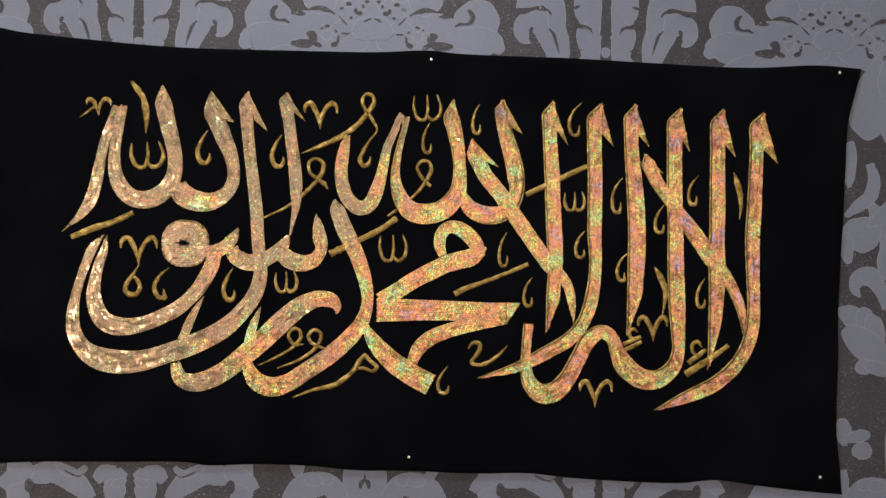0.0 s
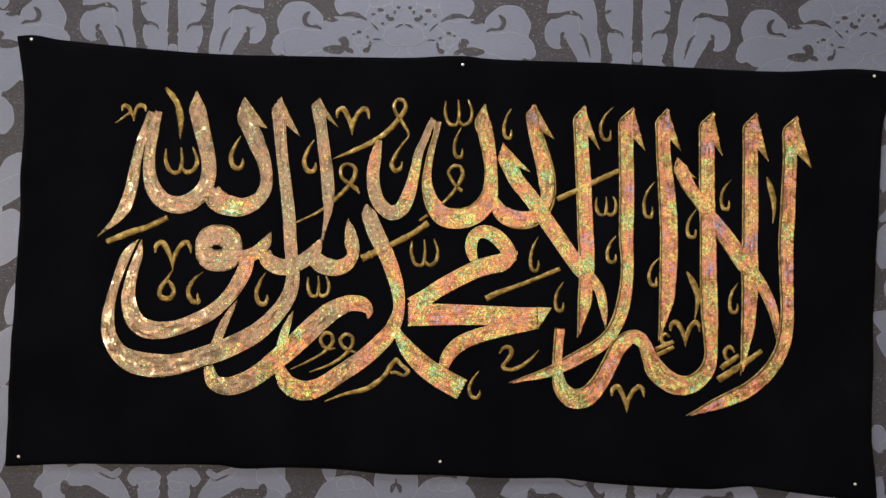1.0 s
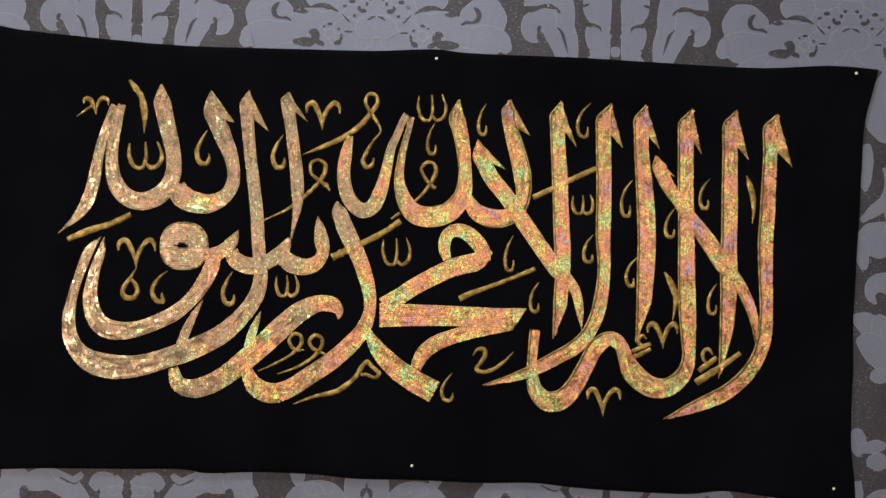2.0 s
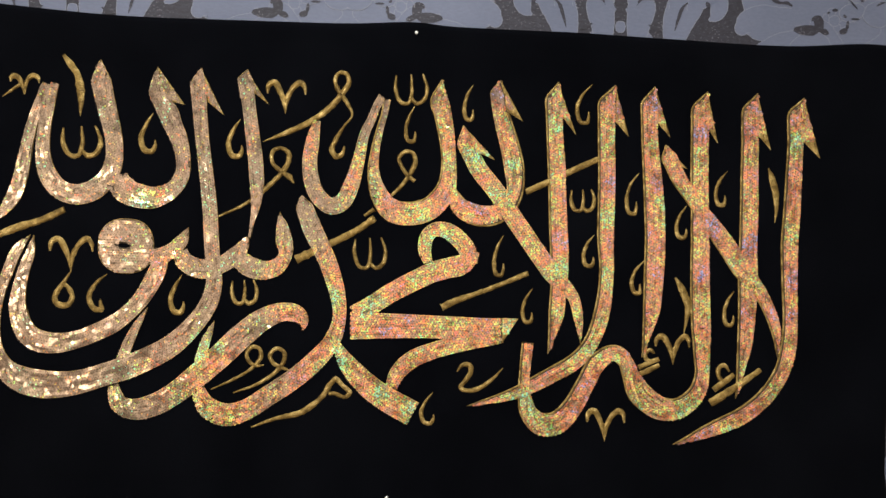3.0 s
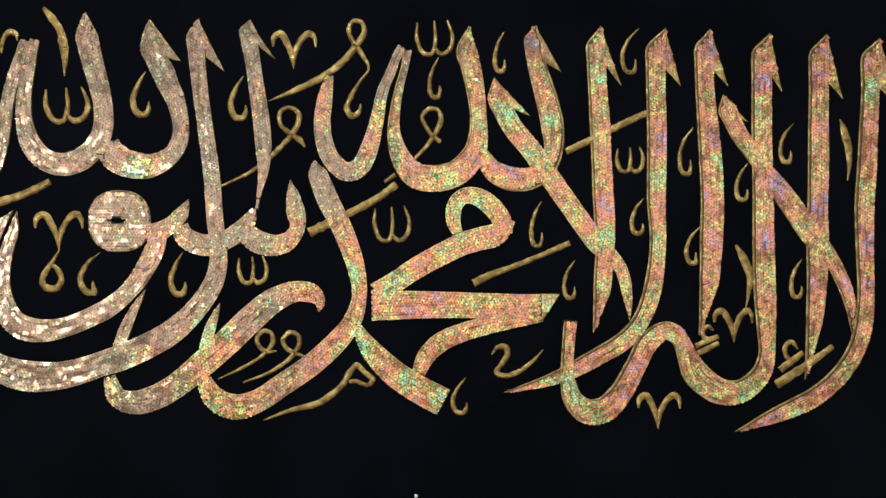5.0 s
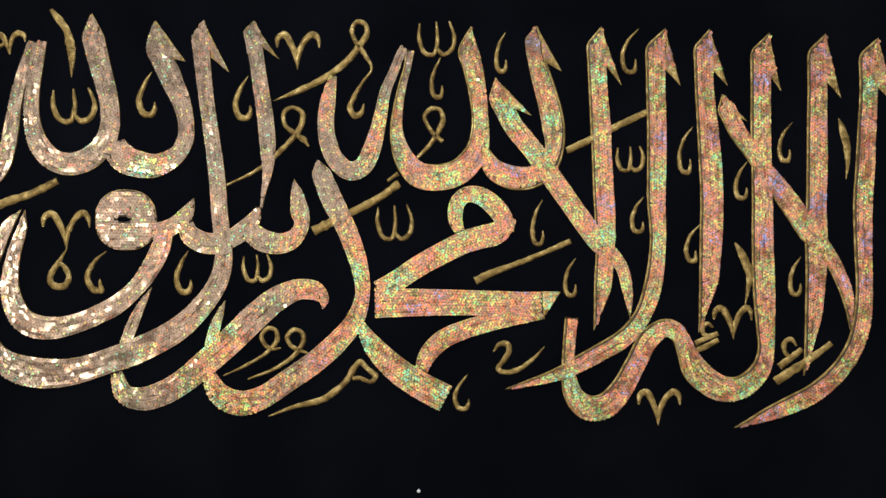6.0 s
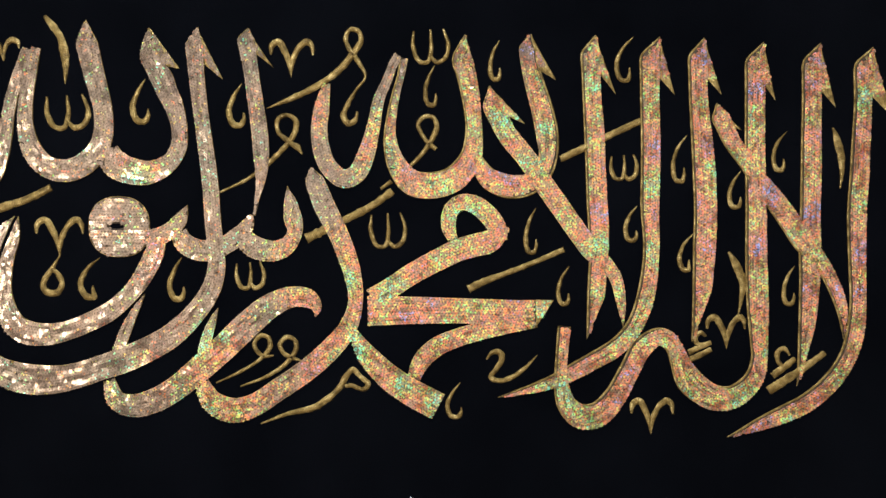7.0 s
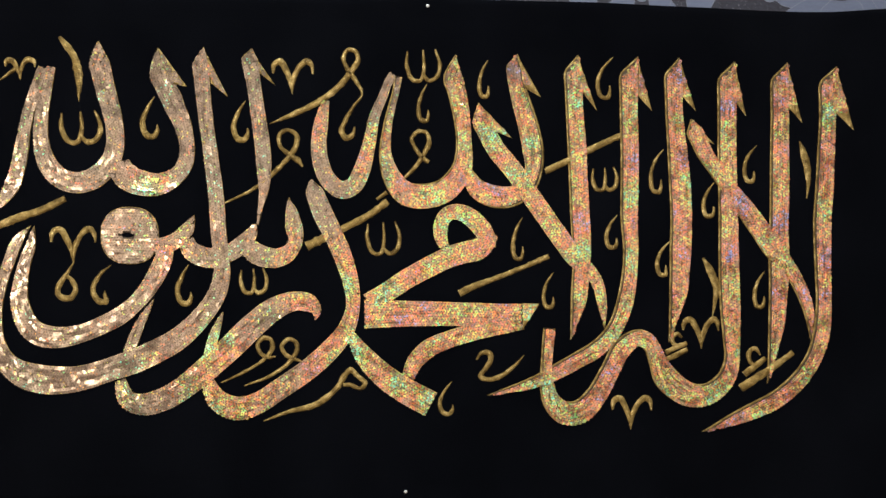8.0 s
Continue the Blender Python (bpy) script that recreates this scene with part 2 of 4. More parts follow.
# ---- the room: the papered wall, and plain walls that close the place ----
def build_room():
    bm = bmesh.new()
    box(bm, ROOM_W, ROOM_E, 0, 0.12, 0, ROOM_H)
    wall = tagged(part("wall_north", bm, GROUND), "charcoal and silver damask wallpaper on a plain wall", "wall", kind="structure")
    for name, size in (("wall_west", (ROOM_W - 0.12, ROOM_W, ROOM_S, 0.12)), ("wall_east", (ROOM_E, ROOM_E + 0.12, ROOM_S, 0.12))):
        bm = bmesh.new()
        box(bm, *size, 0, ROOM_H)
        tagged(part(name, bm, PLASTER), "plain warm grey plaster wall", "wall", kind="structure")
    # rear wall around an unseen opening, added to hold the rear lamps
    bm = bmesh.new()
    x0, x1, z0, z1 = OPENING_X - OPENING_W / 2, OPENING_X + OPENING_W / 2, OPENING_Z - OPENING_H / 2, OPENING_Z + OPENING_H / 2
    y0, y1 = ROOM_S - 0.12, ROOM_S
    for a in ((ROOM_W - 0.12, x0, 0, ROOM_H), (x1, ROOM_E + 0.12, 0, ROOM_H), (x0, x1, 0, z0), (x0, x1, z1, ROOM_H)):
        box(bm, a[0], a[1], y0, y1, a[2], a[3])
    tagged(part("wall_south", bm, PLASTER), "plain warm grey plaster wall with an added opening for lamps", "wall", kind="structure")
    bm = bmesh.new()
    box(bm, ROOM_W - 0.12, ROOM_E + 0.12, ROOM_S - 0.12, 0.12, -0.1, 0)
    tagged(part("floor", bm, FLOORING), "brown wooden floor of the room", "floor", kind="structure")
    bm = bmesh.new()
    box(bm, ROOM_W - 0.12, ROOM_E + 0.12, ROOM_S - 0.12, 0.12, ROOM_H, ROOM_H + 0.1)
    tagged(part("ceiling", bm, WHITE), "plain white ceiling of the room", "ceiling", kind="structure")
    return wall


wall_north = build_room()


# ---- the damask wallpaper: silver leaves and scrolls on the dark ground, mirrored about upright axes ----
# Millimetres from the axis (across) and from 1.5 m height (up).
PERIOD, RISE = 537, 640.0


class Motif:
    """Gathers the leaves of half a motif and mirrors them; each is a flat relief above a paler rim."""

    def __init__(self, rim=True):
        self.verts, self.faces, self.count = [], [], 0
        self.edge = Motif(False) if rim else None

    def outline(self, xs, zs, high):
        for mirror in (1, -1):
            n, start = len(xs), len(self.verts)
            ring = [(mirror * x / 1000, z / 1000) for x, z in zip(xs, zs)]
            top = high + (0.002 if mirror < 0 else 0.0)
            self.verts += [(x, 0.0, z) for x, z in ring] + [(x, -top / 1000, z) for x, z in ring]
            self.faces.append(tuple(start + n + k for k in range(n)))
            self.faces += [(start + k, start + (k + 1) % n, start + n + (k + 1) % n, start + n + k) for k in range(n)]

    def leaf(self, x, z, long, wide, turn=0.0, bulge=0.0):
        """An oval leaf with a slightly lobed outline; bulge shifts its fullness towards the tip."""
        self.count += 1
        a = np.linspace(0, 2 * math.pi, 48, endpoint=False)
        lobe = 1 + 0.035 * np.sin(3 * a + 1.7 * self.count) + 0.02 * np.sin(7 * a + self.count)
        u, v = np.cos(a) * lobe, np.sin(a) * (1 + bulge * np.cos(a)) * lobe
        c, s = math.cos(radians(turn)), math.sin(radians(turn))
        rough = np.array([noise.noise((9 * p, 9 * q, 2.0 * self.count)) for p, q in zip(u, v)])
        level = 0.2 + 0.008 * self.count
        for shape, more, high in ((self, 0.0, level), (self.edge, 1.3, level - 0.004)):
            if shape is not None:
                X, Z = u * (long + more + rough) / 2, v * (wide + more + rough) / 2
                shape.outline(x + c * X - s * Z, z + s * X + c * Z, high)

    def stroke(self, points):
        """A scroll that swells and narrows along its way."""
        self.count += 1
        line = spline(points, 3.0)
        _, normal = frame_of(line)
        level = 0.2 + 0.008 * self.count
        rough = np.array([1.2 * noise.noise((0.12 * p, 0.12 * q, 5.0)) + 1.1 * noise.noise((0.4 * p, 0.4 * q, 1.0)) for p, q in line[:, :2]])
        for shape, more, high in ((self, 0.0, level), (self.edge, 1.3, level - 0.004)):
            if shape is None:
                continue
            w = np.maximum(line[:, 2] + more + rough, 0.4)[:, None] / 2
            one, two = line[:, :2] + normal * w, line[:, :2] - normal * w
            for mirror in (1, -1):
                k = len(shape.verts)
                shape.verts += [(mirror * q[0] / 1000, -(high + 0.0001 * i + (0.002 if mirror < 0 else 0)) / 1000, q[1] / 1000) for i, pair in enumerate(zip(one, two)) for q in pair]
                shape.faces += [(k + 2 * i, k + 2 * i + 1, k + 2 * i + 3, k + 2 * i + 2) for i in range(len(line) - 1)]
            # a round end cap
            end, r = line[-1, :2], w[-1, 0]
            a = np.linspace(0, 2 * math.pi, 16, endpoint=False)
            shape.outline(end[0] + r * np.cos(a), end[1] + r * np.sin(a), high + 0.0001 * len(line))

    def lift(self, more):
        self.verts = [(x, y - more / 1000, z) for x, y, z in self.verts]

    def done(self, name, mat):
        return mesh_object(name, self.verts, self.faces, mat, wall_north, smooth=False)


def spread(ob, axis):
    """Repeats a motif over the whole wall: across by the period, up by the rise."""
    first = True
    for j in (-2, -1, 0, 1):
        for i in range(-5, 6):
            x = axis + i * PERIOD
            low, high = 1500 + j * RISE - 350, 1500 + j * RISE + 350
            if not (1000 * ROOM_W + 210 < x < 1000 * ROOM_E - 210) or low < 0 or high > 1000 * ROOM_H:
                continue
            o = ob if first else ob.copy()
            if not first:
                scene.collection.objects.link(o)
            first = False
            o.location = (x / 1000, 0, 1.5 + j * RISE / 1000)


column = Motif()
column.leaf(19.3, 185, 71.1, 32.3, 80, 0.2)
column.leaf(55.7, 159.4, 77.6, 38.8, 60, 0.2)
column.leaf(31, 87.1, 84, 38.8, 100, 0.2)
column.leaf(80.3, 68.4, 71.1, 38.8, 40, 0.1)
column.leaf(22.8, 8.7, 58.2, 28.4, 90, 0)
column.leaf(69, -23.1, 77.6, 36.2, 60, 0.2)
column.leaf(37.8, -88.8, 77.6, 38.8, 80, 0.2)
column.leaf(90.2, -107.4, 71.1, 38.8, 130, 0.1)
column.leaf(29.7, -173.5, 71.1, 32.3, 90, 0.2)
column.leaf(78.9, -198.6, 77.6, 38.8, 60, 0.2)
column.stroke([(19.5, 322.6, 26), (20, 299.7, 27.3), (21.6, 283.3, 29.9), (21.1, 274.1, 31.2), (18.1, 263.6, 24.7), (14.4, 253, 15.6)])
column.stroke([(14.3, 257, 14.3), (19, 248.5, 28.6), (19.9, 240, 27.3), (18.1, 230.8, 23.4), (17, 219, 19.5), (15.9, 207.9, 14.3)])
column.leaf(0.5, 225.9, 10.4, 8.4, 90, 0)
column.stroke([(53.7, 210.5, 18.2), (54.8, 220.4, 24.7), (58.5, 235.5, 31.2), (64.7, 248.7, 33.8), (75, 258, 28.6), (86.7, 260.2, 24.7), (96, 255.8, 20.8), (98.1, 248, 16.9), (95.6, 241.4, 13), (92.4, 237.4, 7.8), (89.8, 236, 2.6)])
column.stroke([(57, 244.6, 16.9), (57.9, 267.6, 20.8), (62.7, 285.3, 23.4), (74.3, 293.4, 28.6), (88.8, 288.4, 23.4), (98.1, 281.4, 14.3), (102.8, 276.9, 3.2)])
column.stroke([(6.8, -263.4, 9.1), (12.1, -268.5, 16.9), (21.2, -269, 20.8), (31, -267.6, 19.5), (36.9, -270.7, 10.4), (34.4, -276, 3.9)])
column.leaf(17.7, -287.9, 29.9, 23.4, 90, 0.1)
column.leaf(13, -277.6, 16.9, 9.1, -20, 0)
column.stroke([(43.9, -296.5, 13), (54.1, -284.7, 20.8), (66.8, -274.1, 24.7), (82.3, -267.4, 24.7), (97.9, -267.1, 23.4), (109.7, -270.8, 18.2), (117, -277.2, 6.5)])
column.stroke([(128.7, -246.5, 18.2), (129, -262.7, 19.5), (128, -278.9, 22.1), (125.8, -296.5, 24.7)])
column.stroke([(49.6, -258.8, 3.9), (56.3, -265.2, 7.8), (65.4, -267.7, 6.5), (75.7, -262.3, 7.8), (82.1, -255.7, 5.2)])
medallion = Motif()
medallion.leaf(-0.4, 258.1, 122.8, 97, 0, 0)
medallion.leaf(-73.8, 232.5, 135.7, 46.5, 0, 0)
medallion.leaf(-23, 313.4, 71.1, 58.2, 60, 0)
medallion.leaf(-120.4, 259.3, 46.8, 51.9, 90, 0)
medallion.stroke([(-50.1, 235.6, 37.7), (-82.7, 233.7, 32.5), (-108.8, 233.3, 33.8), (-127.1, 234.3, 35.1), (-141.5, 232.7, 23.4), (-145.3, 228.7, 13)])
medallion.stroke([(-94.7, 245.3, 26), (-76.4, 249.6, 32.5), (-50.4, 252.6, 26)])
medallion.leaf(-60.3, 279.9, 38.8, 32.3, 0, 0.1)
medallion.leaf(-45.4, 236.8, 11, 9, 0, 0)
medallion.leaf(-50.6, 231.8, 11, 9, -60, 0)
medallion.leaf(-57.5, 233.8, 11, 9, -120, 0)
medallion.leaf(-59.3, 240.8, 11, 9, -180, 0)
medallion.leaf(-54.1, 245.8, 11, 9, -240, 0)
medallion.leaf(-47.2, 243.8, 11, 9, -300, 0)
medallion.leaf(-52.3, 238.8, 10.3, 10.3, 0, 0)
medallion.leaf(-99.5, 207.2, 77.6, 38.8, 20, 0)
medallion.leaf(52.2, 185.8, 113.8, 49.1, 72, -0.2)
medallion.leaf(20.7, 102.8, 53, 15.5, 88, 0)
medallion.leaf(36, 20.7, 45.2, 40.1, 0, 0)
medallion.leaf(55.7, 40.8, 40.1, 16.8, -58, 0.2)
medallion.leaf(18.9, 3.9, 36.2, 14.2, 95, 0.1)
medallion.leaf(67.4, 17.9, 97, 16.8, 86, 0)
medallion.stroke([(44.1, 103.2, 7.8), (49.7, 84.9, 12.9), (45.3, 65, 15.5), (30.8, 52.9, 12.9), (19, 43.4, 5.2)])
medallion.stroke([(66, -66.5, 6.5), (58.9, -42.9, 15.5), (46.7, -28.6, 22), (32.8, -31.4, 18.1), (28.9, -43.3, 10.3), (34.4, -51.2, 2.6)])
medallion.leaf(26.8, -76.3, 37.5, 24.6, -35, 0.2)
medallion.leaf(40.1, -78.7, 28.4, 18.1, 80, 0.1)
medallion.leaf(53.7, -95.7, 46.5, 22, 100, 0.2)
medallion.leaf(46, -111.6, 75, 33.6, -38, 0.1)
medallion.leaf(41, -134, 19.4, 16.8, 0, 0)
medallion.leaf(57.7, -135.1, 34.9, 15.5, -15, 0)
medallion.leaf(18.2, -210, 31, 16.8, 95, 0.2)
medallion.leaf(33.6, -215.1, 31, 12.9, 12, 0.3)
medallion.leaf(40.5, -231.4, 22, 19.4, 0, 0)
medallion.leaf(74.8, 200.9, 54.3, 45.2, 80, 0)
medallion.leaf(73.4, 144.6, 41.4, 29.7, 90, 0)
medallion.leaf(89, 83.5, 45.2, 25.9, 45, 0.2)
medallion.leaf(76.6, 53.9, 77.6, 23.3, 35, 0.2)
medallion.leaf(80.4, 1.8, 71.1, 45.2, 60, 0.2)
medallion.leaf(91.8, -72.9, 46.5, 15.5, 82, 0)
medallion.leaf(84.6, -131.6, 71.1, 32.3, 75, 0.1)
medallion.leaf(81.2, -216.1, 103.4, 25.9, 85, 0)
medallion.leaf(-15.7, 274.2, 22, 16.8, 20, 0)
medallion.leaf(-6.1, 283.5, 16.8, 14.2, 20, 0)
medallion.leaf(-27.3, 264.8, 19.4, 12.9, 20, 0)
medallion.leaf(-8.7, 246.8, 28.4, 25.9, 20, 0)
medallion.leaf(-34.9, 247.6, 25.9, 16.8, 20, 0)
medallion.stroke([(-0.5, -244.1, 19.5), (1.1, -259, 22.1), (3.8, -266.8, 19.5)])
medallion.stroke([(10.1, -255, 22.1), (11.6, -265.4, 26), (11.1, -275.7, 27.3), (13.4, -293.9, 35.1)])
medallion.stroke([(27.7, -295.6, 19.5), (34, -284.4, 22.1), (42.3, -276.5, 23.4), (58.6, -277.5, 28.6), (73, -282.5, 27.3), (82.3, -292.7, 22.1)])
medallion.leaf(44.2, -270.6, 16.9, 13, 20, 0)
medallion.leaf(58.5, -272.4, 19.5, 13, 0, 0)
medallion.stroke([(125.1, -284.2, 10.4), (131.5, -275, 14.3), (143.1, -268.4, 19.5), (149.5, -264.3, 22.1)])
cuts = Motif()
cuts.stroke([(-108.9, 271.9, 1.9), (-113.4, 267.9, 4.5), (-115.2, 262.6, 5.8), (-113.2, 257.4, 4.5), (-107.2, 254.9, 2.6), (-100.7, 255, 3.2), (-96.1, 252.5, 1.3)])
cuts.stroke([(-95.2, 276.8, 2.6), (-91.2, 270.3, 7.8), (-87.8, 263.8, 5.8), (-81.9, 263.2, 5.2), (-76.7, 262.7, 1.3)])
cuts.leaf(-80.3, 228.5, 25.9, 10.3, 0, 0.1)
cuts.leaf(-68, 235.3, 16.8, 9.7, 100, 0.2)
cuts.leaf(-62.6, 227.5, 10.3, 5.8, -20, 0)
cuts.leaf(-72.6, 240.4, 7.1, 4.5, 40, 0)
cuts.leaf(-43, 228.5, 8.4, 5.8, 20, 0)
cuts.leaf(-39.2, 234.5, 9, 3.2, 80, 0)
cuts.leaf(-51.9, 249.3, 5.8, 3.2, 0, 0)
cuts.leaf(-58.4, 246.6, 3.2, 1.9, 30, 0)
cuts.leaf(-42, 243.6, 3.9, 2.6, -40, 0)
cuts.stroke([(-74.4, 267.9, 1.3), (-61.4, 270.1, 5.2), (-48.3, 266.4, 3.2), (-43, 263.2, 1.3)])
cuts.leaf(-27.5, 275.3, 7.1, 4.5, 0, 0)
cuts.leaf(-15.6, 265, 8.4, 4.5, 0, 0)
cuts.leaf(-6.7, 278.3, 4.5, 3.9, 0, 0)
cuts.leaf(-31.5, 241.1, 9, 1.9, 0, 0)
cuts.leaf(-19.5, 267.6, 3.9, 5.8, 0, 0)
cuts.leaf(-35.3, 269.9, 5.2, 3.2, 0, 0)
cuts.leaf(-11.1, 272.9, 3.2, 4.5, 0, 0)
cuts.leaf(-24.6, 259.6, 3.9, 2.6, 0, 0)
cuts.stroke([(-10.2, 254.6, 1.3), (-6.3, 257.3, 2.6), (-1.7, 258.7, 1.3)])
cuts.stroke([(-38.4, 260.7, 1.3), (-32.4, 254.2, 1.9), (-29.7, 251.6, 0.6)])
cuts.stroke([(-5.1, -281.2, 1.9), (-3.9, -274.7, 5.2), (-0.7, -271.4, 3.2), (1.3, -272, 1.3)])
cuts.leaf(-0.1, -268.1, 2.6, 6.5, 0, 0)
veins = Motif()
veins.stroke([(63.7, 267.7, 1.3), (67.5, 273, 2.6), (76, 275.7, 3.9), (85.2, 274.6, 3.2), (93.1, 270.8, 3.2), (100.3, 270.3, 4.5)])
veins.stroke([(54.1, 223.6, 1.3), (57.8, 236.8, 3.2), (61.5, 246.7, 3.2), (66, 251.3, 1.3)])
veins.stroke([(39.7, 258.7, 2.6), (31.9, 256, 4.5), (24.1, 255.2, 3.9), (18.9, 253.1, 2.6), (15.8, 247.2, 0.6)])
veins.stroke([(40.7, 275.8, 1.3), (35.4, 277.6, 3.9), (30.8, 278.9, 1.3)])
veins.stroke([(41.7, 226, 5.2), (35.2, 224.6, 4.5), (28.6, 228.4, 1.3)])
veins.leaf(86.9, 250.4, 6.5, 4.5, -60, 0)
veins.stroke([(49.8, -265.3, 0.6), (57.7, -270.4, 1.9), (66.7, -267.6, 1.9), (74.4, -263.6, 0.6)])
veins.stroke([(80.6, -281.7, 0.6), (87.7, -279, 1.9), (98.2, -282, 1.9), (107.3, -283.8, 1.9)])
veins.leaf(113.8, -281.1, 15.6, 10.4, 90, 0)
for motif, name, mat, axis in ((column, "wallpaper_column_motif", SILVER, -316), (medallion, "wallpaper_medallion_motif", SILVER, -49)):
    shape, rims = motif.done(name, mat), motif.edge.done("wallpaper_motif_edging", EDGING)
    spread(shape, axis)
    spread(rims, axis)
for motif, axis in ((cuts, -49), (veins, -316)):
    motif.lift(0.5)
    spread(motif.done("wallpaper_dark_inlay", GROUND), axis)

# ---- the banner ----
TOP = [(-491.4, 235.5), (-472.1, 237.1), (-446.1, 232.4), (-413.7, 229.1), (-348.9, 223.7), (-251.8, 218.3), (-154.8, 217.4), (-44.8, 217.4), (16.7, 220.4), (52.3, 217.1), (175.4, 214.7), (266.1, 211.1), (350.4, 208.1), (395.7, 208.2), (460.5, 211.9), (486.4, 211.1), (515.6, 209)]
BOTTOM = [(-494.9, -256.4), (-474.4, -255.4), (-410.1, -251.8), (-320, -250.9), (-242.7, -250.9), (-233, -253.3), (-165.4, -251.5), (-113.8, -252.6), (-62.2, -256.9), (-10.7, -256.7), (79.6, -259), (137.6, -258), (182.8, -262.4), (273.1, -266.7), (311.8, -266.7), (350.5, -262.8), (402.2, -269), (453.9, -274.6), (499.1, -277.7)]
LEFT = [(-491.4, 235.5), (-487.7, 212.2), (-483.1, 179.9), (-481.8, 147.5), (-482.4, 115.2), (-483.6, 82.8), (-484.1, 18.2), (-486, -14.1), (-488.5, -78.7), (-491.4, -123.8), (-492.6, -188.2), (-494, -239.7), (-494.9, -256.4)]
RIGHT = [(517.3, 211.8), (511, 186.8), (504.2, 160.5), (500.6, 134.3), (499.9, 95.1), (497.6, 29.8), (495.1, -22.4), (494.4, -61.5), (494.1, -133.2), (494.2, -178.8), (494.1, -217.9), (498.6, -250.4), (501.7, -280.3)]
PINS = [(-474.5, 231.9), (19.4, 211.4), (491, 206.6), (1.3, -242.3), (475, -260.1), (-479.1, -244.6)]
CLOTH = 6.0


def even(points, n):
    line = spline(points, 5.0)
    length, _ = frame_of(line)
    at = np.linspace(0, length[-1], n)
    return np.stack([np.interp(at, length, line[:, 0]), np.interp(at, length, line[:, 1])], axis=1)


def build_banner():
    """A velvet sheet spanned between its four wavering edges, held by pins and standing off the wall in soft waves."""
    n, m = 161, 81
    top, bottom, left, right = even(TOP, n), even(BOTTOM, n), even(LEFT, m), even(RIGHT, m)
    s, t = np.linspace(0, 1, n)[None, :, None], np.linspace(0, 1, m)[:, None, None]
    flat = (1 - t) * top[None] + t * bottom[None] + (1 - s) * left[:, None] + s * right[:, None] - (
        (1 - s) * (1 - t) * top[0] + s * (1 - t) * top[-1] + (1 - s) * t * bottom[0] + s * t * bottom[-1])
    verts, faces = [], []
    for layer in (0, 1):
        for j in range(m):
            for i in range(n):
                x, z = flat[j, i]
                near = min(i, n - 1 - i, j, m - 1 - j)
                hold = min(1.0, near / 5)
                wave = 0.5 * noise.noise((x * 0.012, z * 0.02, 3.0)) * (1 - hold) * 4
                hem = 0.7 if near <= 2 else 0.0
                y = CLOTH - 1.2 * layer + (wave if near < 5 else 0.0) + (hem if layer == 0 else 0)
                verts.append((x / 1000, -max(1.0, y) / 1000, z / 1000))
    size = n * m
    for j in range(m - 1):
        for i in range(n - 1):
            a = j * n + i
            faces += [(a, a + n, a + n + 1, a + 1), (size + a, size + a + 1, size + a + n + 1, size + a + n)]
    rim = [i for i in range(n)] + [j * n + n - 1 for j in range(1, m)] + [(m - 1) * n + i for i in range(n - 2, -1, -1)] + [j * n for j in range(m - 2, 0, -1)]
    for a, b in zip(rim, rim[1:] + rim[:1]):
        faces.append((a, b, size + b, size + a))
    ob = mesh_object("wall_banner", verts, faces, VELVET)
    ob.location = (0, 0, 1.5)
    return tagged(ob, "black velvet wall hanging embroidered with gold sequin calligraphy", "wall hanging")


banner = build_banner()

# ---- the calligraphy: sequined letters and satin-stitched marks, millimetres from the banner's middle ----
LETTER_PROFILE = [(-1, 0), (-0.9, 0.5), (-0.3, 0.6), (0.3, 0.6), (0.9, 0.5), (1, 0)]
CORD_PROFILE = [(-1, 0), (-0.85, 0.7), (-0.4, 1.05), (0.4, 1.05), (0.85, 0.7), (1, 0)]
MARK_PROFILE = [(-1, 0), (-0.8, 0.7), (-0.35, 1.15), (0.35, 1.15), (0.8, 0.7), (1, 0)]
PITCH, RADIUS, ROW = 2.75, 1.7, 2.5
rng = np.random.default_rng(4)
taken = {}


def free(x, z):
    """Whether no other sequin lies closer than the pitch allows; if so, takes the place."""
    key = (int(x // 3), int(z // 3))
    for i in (-1, 0, 1):
        for j in (-1, 0, 1):
            for a, b in taken.get((key[0] + i, key[1] + j), ()):
                if (a - x) ** 2 + (b - z) ** 2 < (0.62 * ROW) ** 2:
                    return False
    taken.setdefault(key, []).append((x, z))
    return True


